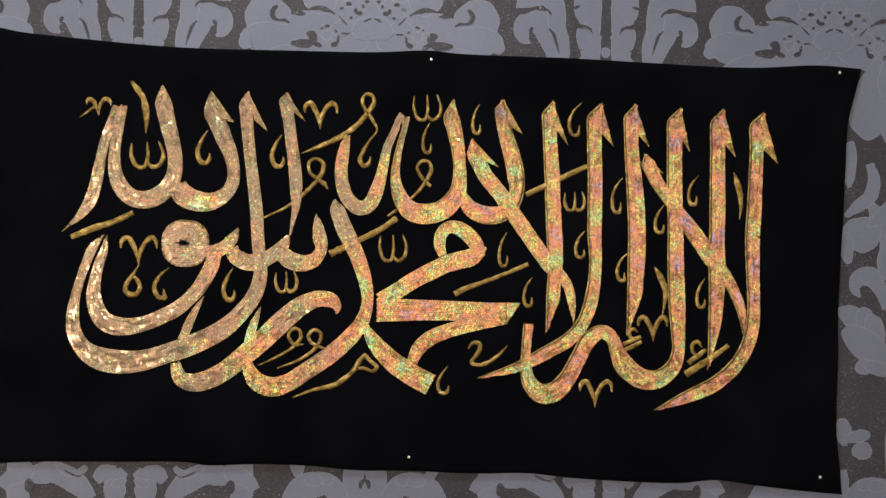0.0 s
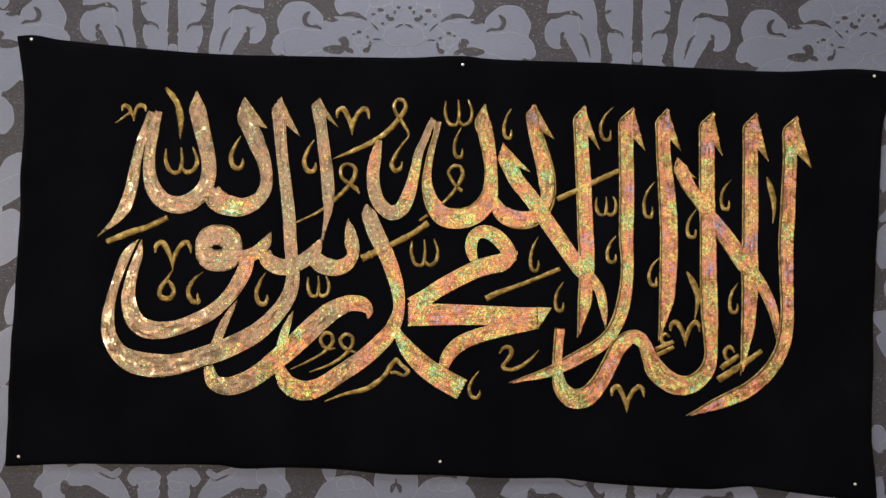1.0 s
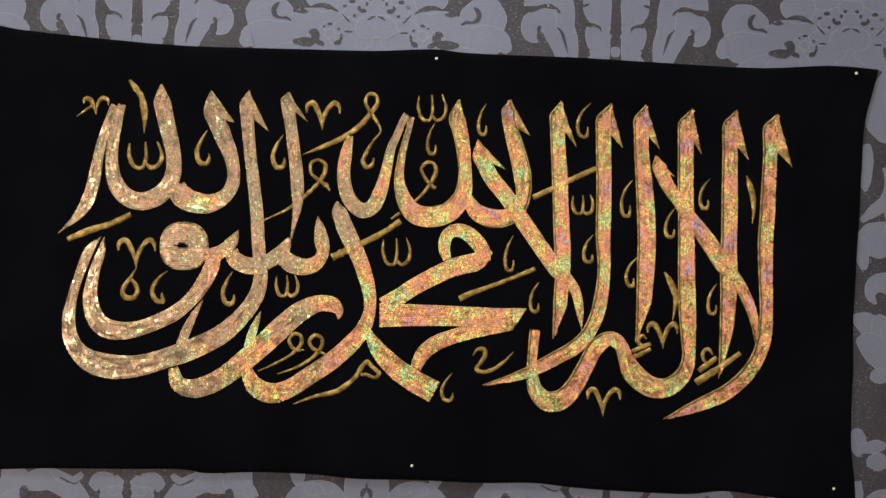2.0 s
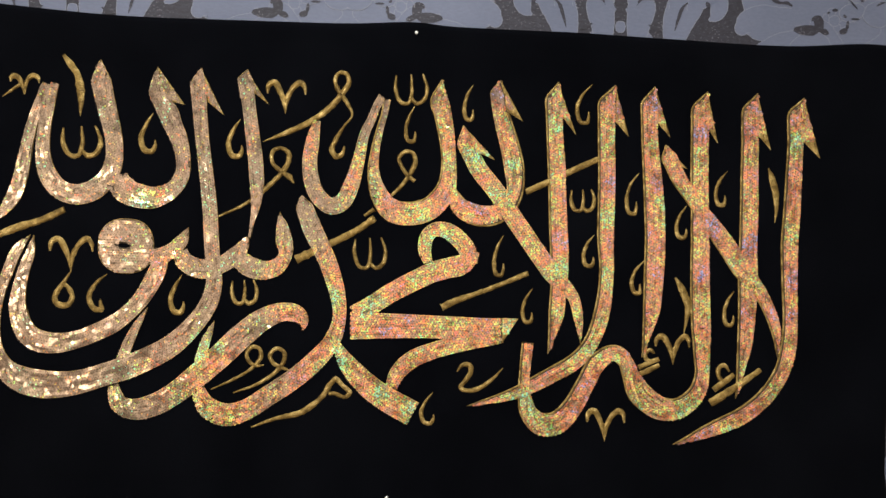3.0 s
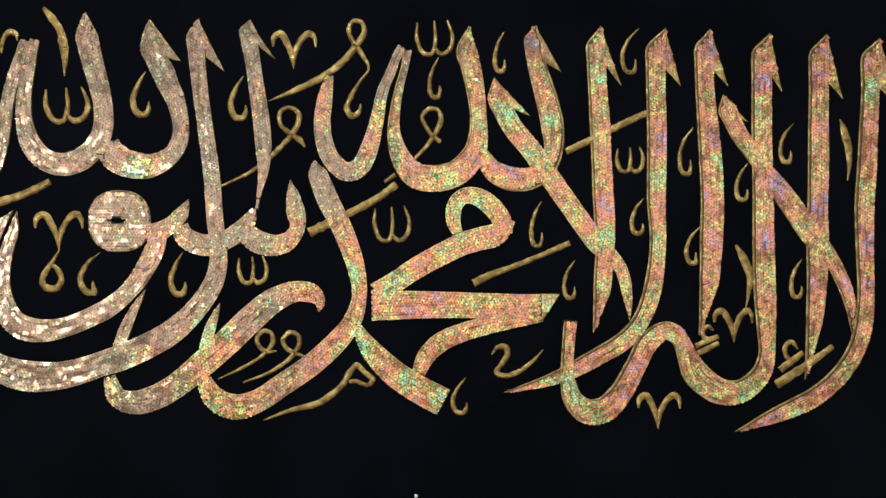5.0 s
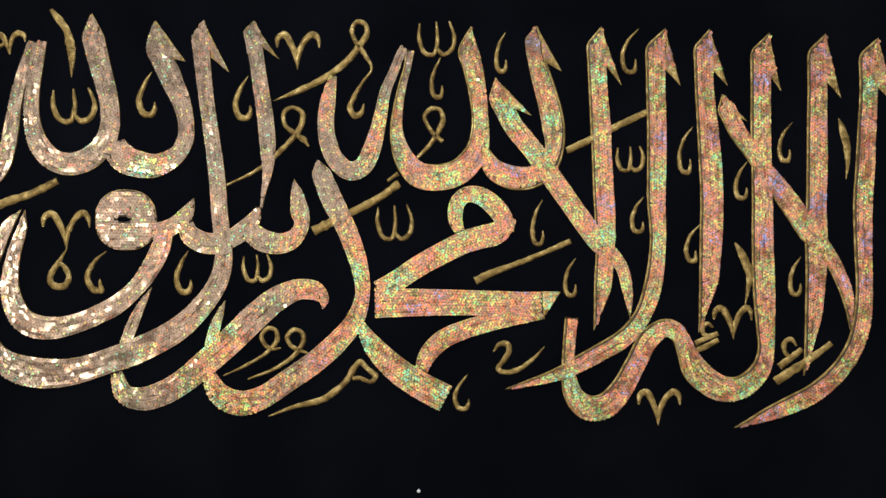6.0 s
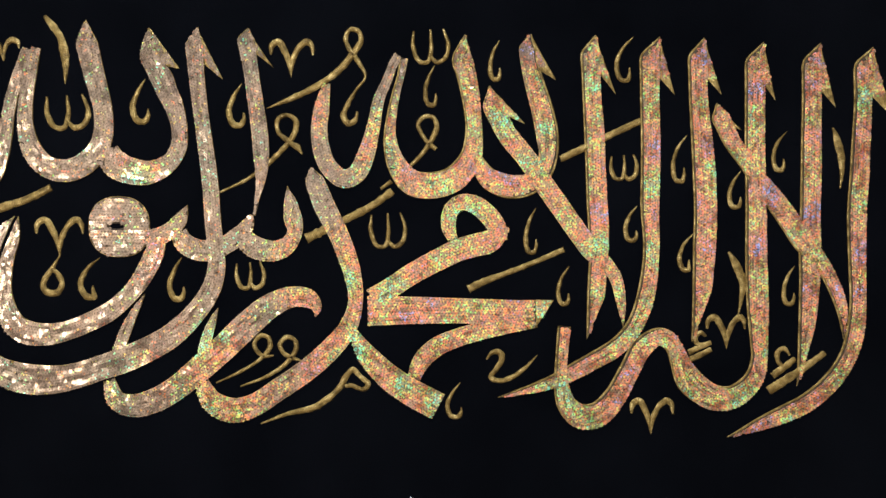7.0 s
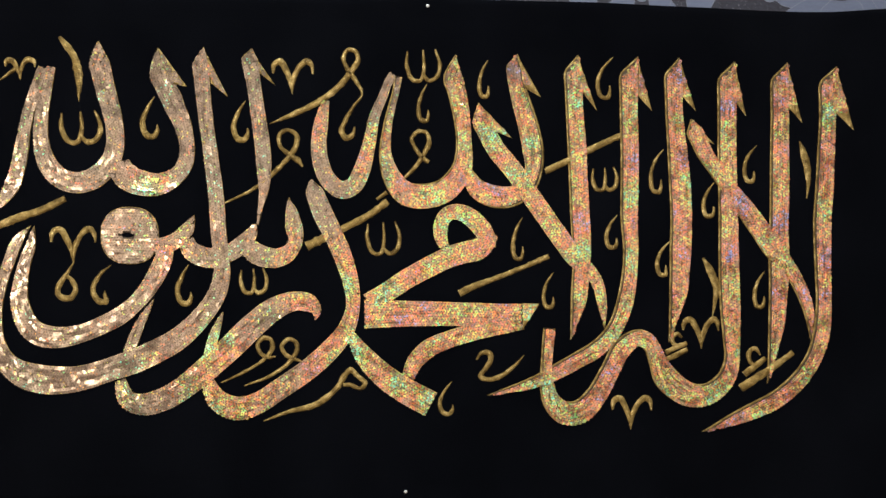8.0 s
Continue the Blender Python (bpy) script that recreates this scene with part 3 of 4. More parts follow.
def sequin_mesh(places, parent):
    """Thin flat discs with a stitch hole, sewn in rows; neighbours of a row lean alike, and each a little its own way."""
    n = 10
    ring = [(math.cos(2 * math.pi * k / n), math.sin(2 * math.pi * k / n)) for k in range(n)]
    verts, faces = [], []
    for x, z, r, run, row in places:
        r *= rng.uniform(0.95, 1.04)
        tx, tz = rng.normal(0, LOOSE if rng.random() < 0.08 else TIGHT, 2)
        tx += SWELL * noise.noise((x * 0.08, z * 0.08, 1.0)) + LEAN * noise.noise((run * 0.09, row * 3.7, 0.5))
        tz += SWELL * noise.noise((x * 0.08, z * 0.08, 9.0)) + LEAN * noise.noise((run * 0.09, row * 3.7, 7.5))
        base = CLOTH + 1.25 + rng.uniform(0, 0.25)
        k = len(verts)
        for rad in (r, 0.31 * r):
            for c, d in ring:
                verts.append(((x + rad * c) / 1000, -(base + rad * (tx * c + tz * d)) / 1000, (z + rad * d) / 1000))
        faces += [(k + i, k + (i + 1) % n, k + n + (i + 1) % n, k + n + i) for i in range(n)]
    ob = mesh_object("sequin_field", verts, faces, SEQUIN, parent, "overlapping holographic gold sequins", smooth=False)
    return tagged(ob, kind="stuff")


TIGHT, LOOSE, SWELL, LEAN = 0.03, 0.1, 0.12, 0.2


def inside(poly, x, z):
    """The least distance to the sides of a triangle, negative outside."""
    best, area = 1e9, 0.0
    for i in range(3):
        (ax, az), (bx, bz) = poly[i], poly[(i + 1) % 3]
        area += ax * bz - bx * az
    for i in range(3):
        (ax, az), (bx, bz) = poly[i], poly[(i + 1) % 3]
        cross = ((bx - ax) * (z - az) - (bz - az) * (x - ax)) / math.hypot(bx - ax, bz - az)
        best = min(best, cross if area > 0 else -cross)
    return best


def letter(points, barb=None, edge=0.0):
    """One sequined pen stroke: a backing, a stitched cord along both sides and sequins in rows between them.
    edge: how far the cord on its upper left side stays bare."""
    line = spline(points, 2.2)
    length, normal = frame_of(line)
    verts, faces, uvs = ribbon(line, LETTER_PROFILE, CLOTH)
    stroke = mesh_object("letter_stroke", verts, faces, BACKING, banner, uvs=uvs)
    # the cords
    cord = 2.0 if edge else 1.3
    for side in (1, -1):
        c = line.copy()
        w = np.minimum(cord, np.maximum(line[:, 2], 0.6) * 0.5)
        c[:, :2] += normal * (side * (np.maximum(line[:, 2], 0.3) / 2 - w / 2))[:, None]
        c[:, 2] = w
        v, f, u = ribbon(c, CORD_PROFILE, CLOTH + 0.05)
        mesh_object("border_cord", v, f, THREAD, stroke, uvs=u)
    # a cord closes each blunt end
    for k, way in ((0, 1), (-1, -1)):
        if line[k, 2] > 6:
            ahead = np.array([normal[k, 1], -normal[k, 0]]) * way * 0.6
            ends = [(*(line[k, :2] + ahead + normal[k] * side * line[k, 2] / 2), 1.3) for side in (-1, 1)]
            v, f, u = ribbon(spline(ends, 2.0), CORD_PROFILE, CLOTH + 0.02)
            mesh_object("end_cord", v, f, THREAD, stroke, uvs=u)
    if barb:
        mid = np.mean(barb, axis=0)
        inner = [0.75 * np.array(p) + 0.25 * mid for p in barb]
        v = [(x / 1000, -(CLOTH + h) / 1000, z / 1000) for ring, h in ((barb, 0), (barb, 0.5), (inner, 0.95)) for x, z in ring]
        f = [(6, 7, 8)] + [(3 * r + i, 3 * r + (i + 1) % 3, 3 * r + 3 + (i + 1) % 3, 3 * r + 3 + i) for r in (0, 1) for i in range(3)]
        mesh_object("barb", v, f, THREAD, stroke, uvs=[(x, z) for x, y, z in v], smooth=False)
    # the sequins, staggered in rows that fill the width
    places, kind = [], 40 * len(taken)
    first, last = (1.7 if line[k, 2] > 6 else 0.6 for k in (0, -1))
    for step, s in enumerate(np.arange(first, length[-1] - last, PITCH / 2)):
        w, x, z = (np.interp(s, length, line[:, i]) for i in (2, 0, 1))
        nx, nz = (np.interp(s, length, normal[:, i]) for i in (0, 1))
        if w < 2.0:
            continue
        facing = (-0.85 * nx + 0.5 * nz) * (1 if edge > 0 else -1)
        high = w / 2 - 1.5 - abs(edge) * max(0.0, facing)
        low = -w / 2 + 1.5 + abs(edge) * max(0.0, -facing)
        count = max(1, math.ceil((high - low) / ROW - 0.25) + 1)
        for row in range(step % 2, count, 2):
            offset = (high + low) / 2 if count == 1 else high + (low - high) * row / (count - 1)
            r = min(RADIUS, max(0.8, w / 2 - 0.2))
            px, pz = x + nx * offset + rng.normal(0, 0.07), z + nz * offset + rng.normal(0, 0.07)
            if free(px, pz):
                places.append((px, pz, r, s, kind + row))
    if barb:
        xs, zs = [p[0] for p in barb], [p[1] for p in barb]
        for j, z in enumerate(np.arange(min(zs), max(zs), ROW)):
            for x in np.arange(min(xs) + (j % 2) * PITCH / 2, max(xs), PITCH):
                if inside(barb, x, z) > 1.1 and (not edge or (z - min(zs)) > 0.3 * (max(zs) - min(zs))) and free(x, z):
                    places.append((x, z, min(RADIUS, inside(barb, x, z) + 0.5), x, kind + 30 + j))
    sequin_mesh(places, stroke)
    return stroke


def mark(points):
    """One satin-stitched stroke of padded gold thread."""
    line = spline(points, 1.3)
    length, normal = frame_of(line)
    for i, at in enumerate(length):
        x, z = points[0][:2]
        line[i, :2] += normal[i] * 0.28 * noise.noise((at * 0.22, x, z)) * min(1.0, line[i, 2] / 3)
        line[i, 2] *= 1.0 + 0.2 * noise.noise((at * 0.35, z, x)) + 0.12 * noise.noise((at * 0.9, x, 3.0))
    v, f, u = ribbon(line, MARK_PROFILE, CLOTH)
    return mesh_object("stitched_mark", v, f, THREAD, banner, "padded olive-gold satin stitch", uvs=u)


def squared(v):
    """Fills out the corners of a circle a little."""
    return math.copysign(abs(v) ** 0.85, v)


def round_head(x, z, rx, rz, hole_x, hole_z):
    """The round head of a letter: a sequined disc with a small eye."""
    a = np.linspace(0, 2 * math.pi, 49)[:-1]
    verts, faces = [], []
    for rad_x, rad_z, h in ((rx, rz, 0), (rx - 0.8, rz - 0.8, 0.6), (hole_x, hole_z, 0.6), (hole_x, hole_z, 0)):
        verts += [((x - (2 if rad_x == hole_x else 0) + rad_x * squared(math.cos(k))) / 1000, -(CLOTH + h) / 1000,
                   (z + (0.5 if rad_x == hole_x else 0) + rad_z * squared(math.sin(k))) / 1000) for k in a]
    for r in range(3):
        faces += [(r * 48 + i, r * 48 + (i + 1) % 48, (r + 1) * 48 + (i + 1) % 48, (r + 1) * 48 + i) for i in range(48)]
    head = mesh_object("letter_head", verts, faces, BACKING, banner)
    rim = [(x + (rx - 0.7) * squared(math.cos(k)), z + (rz - 0.7) * squared(math.sin(k)), 1.3) for k in np.linspace(0, 2 * math.pi, 25)]
    v, f, u = ribbon(spline(rim, 2.0), CORD_PROFILE, CLOTH + 0.05)
    mesh_object("border_cord", v, f, THREAD, head, uvs=u)
    places = []
    for j, dz in enumerate(np.arange(-rz, rz, ROW)):
        for dx in np.arange(-rx + (j % 2) * PITCH / 2, rx, PITCH):
            out = abs(dx / (rx - 1.5)) ** 2.35 + abs(dz / (rz - 1.5)) ** 2.35 < 1
            eye = ((dx + 2) / (hole_x + 1.5)) ** 2 + ((dz - 0.5) / (hole_z + 1.3)) ** 2 > 1
            if out and eye and free(x + dx, z + dz):
                places.append((x + dx, z + dz, RADIUS, dx, j))
    sequin_mesh(places, head)


round_head(-256.2, -3.3, 27.0, 26.8, 6.0, 2.2)
letter([(-335, 151.4, 9.2), (-341.4, 132.9, 9.8), (-347.8, 113.3, 10.4), (-352.2, 93.8, 10.9), (-355.4, 74.4, 12.9), (-359.2, 56.2, 13.5), (-364.7, 41, 13.6), (-375.1, 25.9, 8), (-386.5, 15.7, 3), (-395.3, 7.8, 0.6)], None, 0)
letter([(-327.4, 152.2, 7.8), (-333.4, 127.5, 11.6), (-336.8, 104.8, 12.3), (-337, 82.1, 14.2), (-331.5, 62.8, 17.5), (-319.6, 49.4, 18.7), (-303.3, 45.2, 19.4), (-287.3, 50.6, 19.4), (-274.6, 63.1, 18.1), (-269.2, 80.1, 16.8), (-269.5, 96.2, 16.2), (-273, 113.6, 16.8), (-277.9, 131.7, 18.1), (-281.6, 147.6, 18.7), (-283.3, 154.9, 19), (-283.6, 157.6, 17.8), (-284.1, 166.2, 9.9), (-284.5, 174.2, 2.5), (-284.6, 176.2, 0.6)], None, 0)
letter([(-264.2, 65.7, 14.5), (-261.2, 54.6, 24.3), (-254.1, 48.5, 23.9), (-242.6, 45, 22.9), (-231.8, 44, 20.7), (-219.7, 48, 17.6), (-210.3, 54.8, 14.8), (-204.2, 65.6, 14.3), (-202.7, 75.9, 13.6), (-204.3, 89.7, 14.3), (-208.1, 102.9, 16.4), (-213.8, 114.9, 18.1), (-218.4, 126.4, 19.3), (-224.8, 136.7, 16.8), (-229.9, 145.6, 15.4), (-230.6, 153.7, 11.1), (-230.2, 162.3, 5.9), (-229.9, 170.2, 0.6)], [(-229.4, 170.5), (-203.3, 135.1), (-222, 138.4)], 0)
letter([(-187.5, 171.4, 0.6), (-187.8, 169.9, 2.1), (-189, 163.6, 7.9), (-190.3, 156.9, 14.2), (-190.4, 154.4, 15.1), (-189.6, 145.7, 14.6), (-188, 126.8, 13.6), (-184.2, 94.5, 12.9), (-179.7, 62.2, 13.6), (-175.8, 30, 14.2), (-174.1, 4.1, 14.2), (-171.6, -21.6, 14.2), (-170.7, -37.8, 15.5), (-175.5, -57.2, 16.8), (-188.7, -77.4, 18.1), (-210.2, -98.4, 20.7), (-235.7, -113, 22), (-257.6, -122.4, 22.5), (-271.9, -127.2, 21.5), (-288.6, -132.9, 22), (-307.9, -137.5, 23.9), (-328.8, -138.4, 26.3), (-349.1, -135.2, 25.7), (-363.5, -128.1, 21.4), (-373.4, -117.3, 17.8), (-379.5, -103.2, 15.9), (-380.8, -86.5, 13.9), (-378.6, -67.1, 10.8), (-373.2, -46, 9.5), (-367.4, -28.9, 10.1), (-359.8, -10, 9.7), (-347.5, 5.4, 0.6)], [(-186.2, 166.9), (-165.4, 125.9), (-181.1, 138.5)], 0)
letter([(-221.5, -10.9, 14.2), (-226.4, -29, 16.8), (-239.6, -53.1, 15.7), (-251.8, -67.2, 15.2), (-266.4, -78.8, 16.6), (-283.1, -87.4, 16.3), (-300.6, -94.5, 16.6), (-318.9, -98.3, 19), (-334.5, -97.3, 20.8), (-345.9, -92, 20.5), (-353.5, -80.5, 18.5), (-357.8, -63.5, 16.1), (-356.5, -46.4, 12.9), (-353, -29.9, 11.1), (-347.1, -12.1, 8.5), (-344.3, 5.1, 0.6)], None, 0)
letter([(-233.6, -13.4, 13.9), (-226.4, -13, 15.8), (-217.7, -10.1, 15.2), (-209.9, -4.5, 13.2), (-203.2, 2.3, 12.5), (-199.5, 9.1, 7.4), (-196.6, 16.1, 0.6)], None, 0)
letter([(-203.7, -5.7, 13.3), (-201.3, -14.4, 16.5), (-194.6, -20.2, 18.1), (-183.8, -23.6, 18.6), (-173.2, -23.1, 17.9), (-164.4, -19.4, 15.7), (-154.5, -12.9, 16.1), (-146.4, -4.9, 13.7), (-142.1, 2.4, 8.9), (-140.4, 8.2, 2.7)], None, 0)
letter([(-147.2, -12.4, 17.3), (-138.6, -19.6, 19.5), (-128.4, -23, 19), (-119.4, -23.3, 17.5), (-110, -19.4, 15.6), (-103.7, -11.3, 13.1), (-102, -3.8, 13.7), (-103.7, 3.7, 16), (-105.3, 13.4, 13.6), (-106.9, 22.6, 9.2), (-108.4, 29.1, 3.2), (-108.8, 33.5, 0.6)], None, 0)
letter([(-143.6, 170.9, 0.6), (-143.7, 169.9, 2.1), (-144.4, 166, 7.9), (-145.2, 161.9, 14.2), (-145.1, 159.8, 15.1), (-143.8, 151.7, 14.4), (-140.9, 134, 12.9), (-137.2, 108.2, 13.6), (-133.5, 82.4, 14.2), (-131.8, 59.8, 13.6), (-132.1, 40.4, 9), (-135, 24.2, 4.5), (-138, 7.3, 2.6)], [(-142.8, 167), (-121.6, 137), (-136.7, 148.4)], 0)
letter([(-233.9, -62.2, 0.6), (-239.6, -72.2, 5.2), (-244.9, -82.2, 7.6), (-250.4, -94.3, 9.7), (-255.8, -108.2, 9.7), (-262.4, -124.2, 9.4)], None, 0)
letter([(-265.5, -138, 10.3), (-258.7, -156, 16.8), (-244.5, -160.9, 20), (-225.2, -156, 21.3), (-206.1, -144.8, 21.3), (-187, -129, 22.6), (-162.9, -107.3, 23.3), (-142.7, -87.6, 23.3), (-123.6, -71.8, 21.3), (-104.4, -63.7, 18.1), (-89.5, -65.4, 16.2), (-82.9, -73, 9), (-84.1, -80.8, 1.3)], None, 0)
letter([(-169.8, -73.8, 0.6), (-173.2, -82.9, 5.5), (-177.4, -94.1, 8.7), (-180.6, -105.5, 10), (-183.3, -117.5, 10.7), (-188.2, -130.6, 11.2)], None, 0)
letter([(-184.9, -138, 11.6), (-174.9, -156.5, 19.4), (-157.4, -164.5, 22), (-138.1, -159.7, 20), (-115.8, -145.2, 19.4), (-90.3, -127.3, 19.4), (-70, -108.9, 18.7), (-55.5, -90.6, 16.2), (-48.8, -68, 12.9), (-51.1, -45.4, 14.9), (-58, -22.9, 16.8), (-66.1, -3.7, 17.5), (-76.8, 17.4, 18.7), (-82.5, 31.6, 17.3), (-85.1, 38.2, 16.6), (-85.8, 40, 15.4), (-87, 44.7, 8.6), (-88.1, 49.1, 2.2), (-88.4, 50.2, 0.6)], None, 0)
letter([(-50.9, -94.4, 7.8), (-39, -113.6, 17.5), (-20.6, -132.6, 22), (0.3, -147.1, 23.9), (25.1, -160.2, 24.6)], None, 0)
letter([(2.7, -134.8, 11.6), (9.5, -119.8, 15.5), (22.2, -107.4, 16.8), (41.5, -98.7, 16.2), (70.4, -90.4, 15.5), (110.9, -82.7, 12.9)], None, 0)
letter([(-38.3, -75.5, 26.5), (12, -74.7, 23.3), (57.2, -75.2, 22), (96, -76.5, 22.6), (110.2, -76.9, 23.9)], [(110, -64.6), (126.1, -65), (110.4, -89.1)], 0)
letter([(-34.4, -65.3, 18.9), (-15.1, -53.3, 18), (0.6, -42.7, 18.5), (24.5, -29.6, 19.1), (41.9, -21.1, 19.7), (56.5, -16.9, 19.9), (67.5, -14.1, 20.1), (76.7, -8.2, 15.1), (82, -3.8, 7.8), (85.7, -1.6, 0.6)], None, 0)
letter([(76.2, -12.9, 16.8), (74.7, -0.6, 16.8), (64.8, 12.1, 16.8), (53, 19.7, 15.5), (41.4, 20.1, 13.6), (33.8, 11.6, 13.6), (32.7, -2, 12.3), (36.8, -12.9, 8.4)], None, 0)
letter([(-74.8, 123.5, 6.5), (-79, 102.8, 12.9), (-81.2, 83.3, 14.2), (-79.6, 67.2, 14.9), (-72.9, 50.5, 15.5), (-59.8, 40.3, 16.2), (-48.9, 44.4, 16.2), (-41.4, 58.1, 15.5), (-34.2, 84.2, 11.9), (-29.2, 109.6, 9.6), (-21.6, 127.8, 8.2), (-17, 140.1, 7.7), (-11.7, 148.3, 8.9)], None, 0)
letter([(-7.8, 146.1, 7.9), (-10.2, 131.2, 6.7), (-13.9, 117.2, 7.3), (-18, 96.7, 8.7), (-19.4, 74.4, 11.6), (-12.8, 52.2, 17.5), (-0.9, 38.1, 22), (16.6, 35.2, 23.3), (35.9, 40.7, 22.6), (50.4, 57.1, 20.3), (53.8, 72.9, 16.5), (53.8, 86.8, 14.6), (52.5, 102.2, 15.1), (49.8, 119.2, 16.5), (46.5, 134.1, 17.4), (43.2, 145.7, 18.1), (44, 155.8, 10.6), (44.9, 163.2, 3.9), (45.4, 167.1, 0.6)], None, 2.4)
letter([(56.9, 58.5, 10.3), (66.9, 42.5, 18.1), (83.2, 35.1, 20.7), (100.6, 36, 19.4), (113.4, 45.3, 17.5), (119.6, 60.9, 16.8), (118.6, 80.3, 20), (113.7, 102.9, 19.4), (106.9, 125.4, 17.5), (102.1, 143.5, 15.5), (101.1, 151, 15.7), (100.7, 154.5, 15.8), (100.8, 156, 14.8), (102.1, 161.6, 8.2), (103.3, 166.8, 2.2), (103.6, 168.1, 0.6)], [(105, 164.2), (125.6, 128.3), (109.9, 137.1)], -3.9)
letter([(67.5, 122.8, 0.6), (67.7, 121, 2.3), (68.6, 114.1, 8.9), (69.6, 106.6, 16), (70.4, 104.1, 17.1), (74.6, 96.4, 17.2), (83.7, 79.7, 17.5), (100.2, 59.9, 17.5), (116.7, 36.3, 17.5), (133.3, 13.3, 17.5), (148.5, -7.8, 17.5), (159.7, -22.4, 16.8), (171.5, -32.6, 12.9), (180.1, -44.7, 11), (184.9, -64, 9), (187.8, -88.4, 0.6)], [(69.5, 120.2), (99.1, 89.7), (79.5, 97.7)], 0)
letter([(159.9, 167.8, 0.6), (159.5, 166.1, 2.4), (157.8, 159.3, 9.2), (156, 152, 16.6), (155.7, 149.3, 17.7), (156.1, 140, 17.2), (156.8, 119.8, 16.2), (159.3, 87.5, 17.5), (161.1, 55.1, 17.5), (162.9, 22.9, 18.1), (164.6, -3, 18.1), (165, -28.8, 16.8), (163.6, -49.8, 15.8), (163, -59.5, 15.3), (162.4, -63.7, 14.2), (159.3, -79.9, 7.9), (156.4, -94.9, 2.1), (155.7, -98.7, 0.6)], [(160.6, 163.9), (178.2, 116.3), (163.7, 134.2)], 2.9)
letter([(216.3, 166.8, 0.6), (215.4, 164.9, 2.4), (211.9, 157.4, 9.2), (208.1, 149.2, 16.6), (207.5, 146.2, 17.7), (207.7, 136.1, 17.4), (208, 114.2, 16.8), (209.2, 81.9, 16.8), (209.6, 49.5, 16.8), (209.6, 14, 16), (211, -5.5, 14.6), (211.3, -21.1, 14.1), (210.4, -37.8, 14.6), (208.1, -55.4, 15.7), (204.1, -71.8, 15.5), (198.2, -86.1, 15.1), (190.2, -97.8, 15.5), (179, -108.2, 16.1), (161.9, -118.2, 15.5), (145.6, -127.3, 14.9), (131.2, -134.9, 12.8), (112.3, -142, 9.1), (94, -146.9, 4.5), (77.5, -151.6, 0.6)], [(217, 161.7), (230, 116.5), (216.8, 130.5)], 2.9)
letter([(255.1, 166.2, 0.6), (254.6, 164.4, 2.3), (252.3, 157.4, 8.9), (250, 149.8, 16), (249.6, 146.9, 17.1), (250, 136.8, 16.8), (250.7, 114.9, 16.2), (253.8, 82.6, 18.1), (256.8, 50.3, 20), (258.6, 18, 20), (258.4, -14.3, 20), (257.6, -39.5, 18.1), (257.1, -51.1, 17.3), (256.5, -56.4, 16), (252.9, -77, 8.9), (249.6, -96.2, 2.3), (248.7, -100.9, 0.6)], [(256.5, 161.7), (271.4, 116.6), (257.6, 131.3)], 2.9)
letter([(307.6, 163.2, 0.6), (306.9, 161.4, 2.4), (303.9, 154.1, 9.2), (300.6, 146.2, 16.6), (300.1, 143.2, 17.8), (300.3, 132.5, 17.7), (300.6, 109.3, 17.5), (301.1, 77, 17.5), (302.2, 44.6, 17.5), (303.3, 12.3, 18.1), (304.4, -29.9, 19.1), (306.2, -66.2, 19.2), (308, -97.7, 16.2), (308.6, -115.4, 14.4), (305.4, -130.7, 16.7), (297.1, -142.1, 18.7), (284.3, -150.2, 20.8), (270.2, -150.6, 22.7), (257, -144.2, 23.3), (245.9, -133.8, 23.3), (238.6, -119.8, 17.6), (233.1, -106.2, 15), (227.6, -99.3, 15.9), (219.2, -96.4, 15.7), (204.9, -105.6, 18.1), (193, -127.7, 18.1), (180.4, -151.1, 20), (165.8, -166.2, 22.6), (150.4, -167.7, 22), (138.6, -157.6, 17.5), (133.8, -142.2, 13.6), (132.9, -126.1, 11), (133.9, -106.8, 11), (135.5, -88, 11.6)], [(308.3, 158.1), (318.7, 112.2), (307.5, 127.6)], 2.9)
letter([(267, 109.4, 0.6), (267.3, 108.2, 2.2), (268.7, 103.3, 8.2), (270.1, 98, 14.8), (270.9, 96.1, 15.8), (274.1, 89.7, 15.5), (281, 76, 14.9), (294.2, 58.7, 14.9), (306.1, 41.5, 15.5), (320, 24.3, 17.5), (333.8, 5.7, 18.7), (345.7, -11.5, 18.7), (356.2, -23.6, 15.5), (366.7, -37.6, 12.9), (376, -56.2, 11.6), (381.4, -73.5, 9), (383.7, -98, 0.6)], [(269, 106.2), (289.3, 85.8), (276.9, 90.8)], 2.6)
letter([(357.5, 162.8, 0.6), (356.7, 161, 2.3), (353.7, 153.7, 8.9), (350.5, 145.8, 16), (350, 142.8, 17.1), (350.1, 132.5, 17), (350.5, 110.2, 16.8), (350.9, 77.8, 17.5), (351.4, 45.5, 18.1), (351.2, 13.2, 17.5), (351.6, -15.9, 19.4), (352, -45, 18.1), (351.1, -70.2, 16.2), (350.6, -81.8, 15.3), (350, -87.6, 14.2), (346.8, -111.5, 7.9), (343.7, -133.8, 2.1), (342.9, -139.3, 0.6)], [(358.2, 157.6), (371.9, 106.7), (358.1, 122)], 2.9)
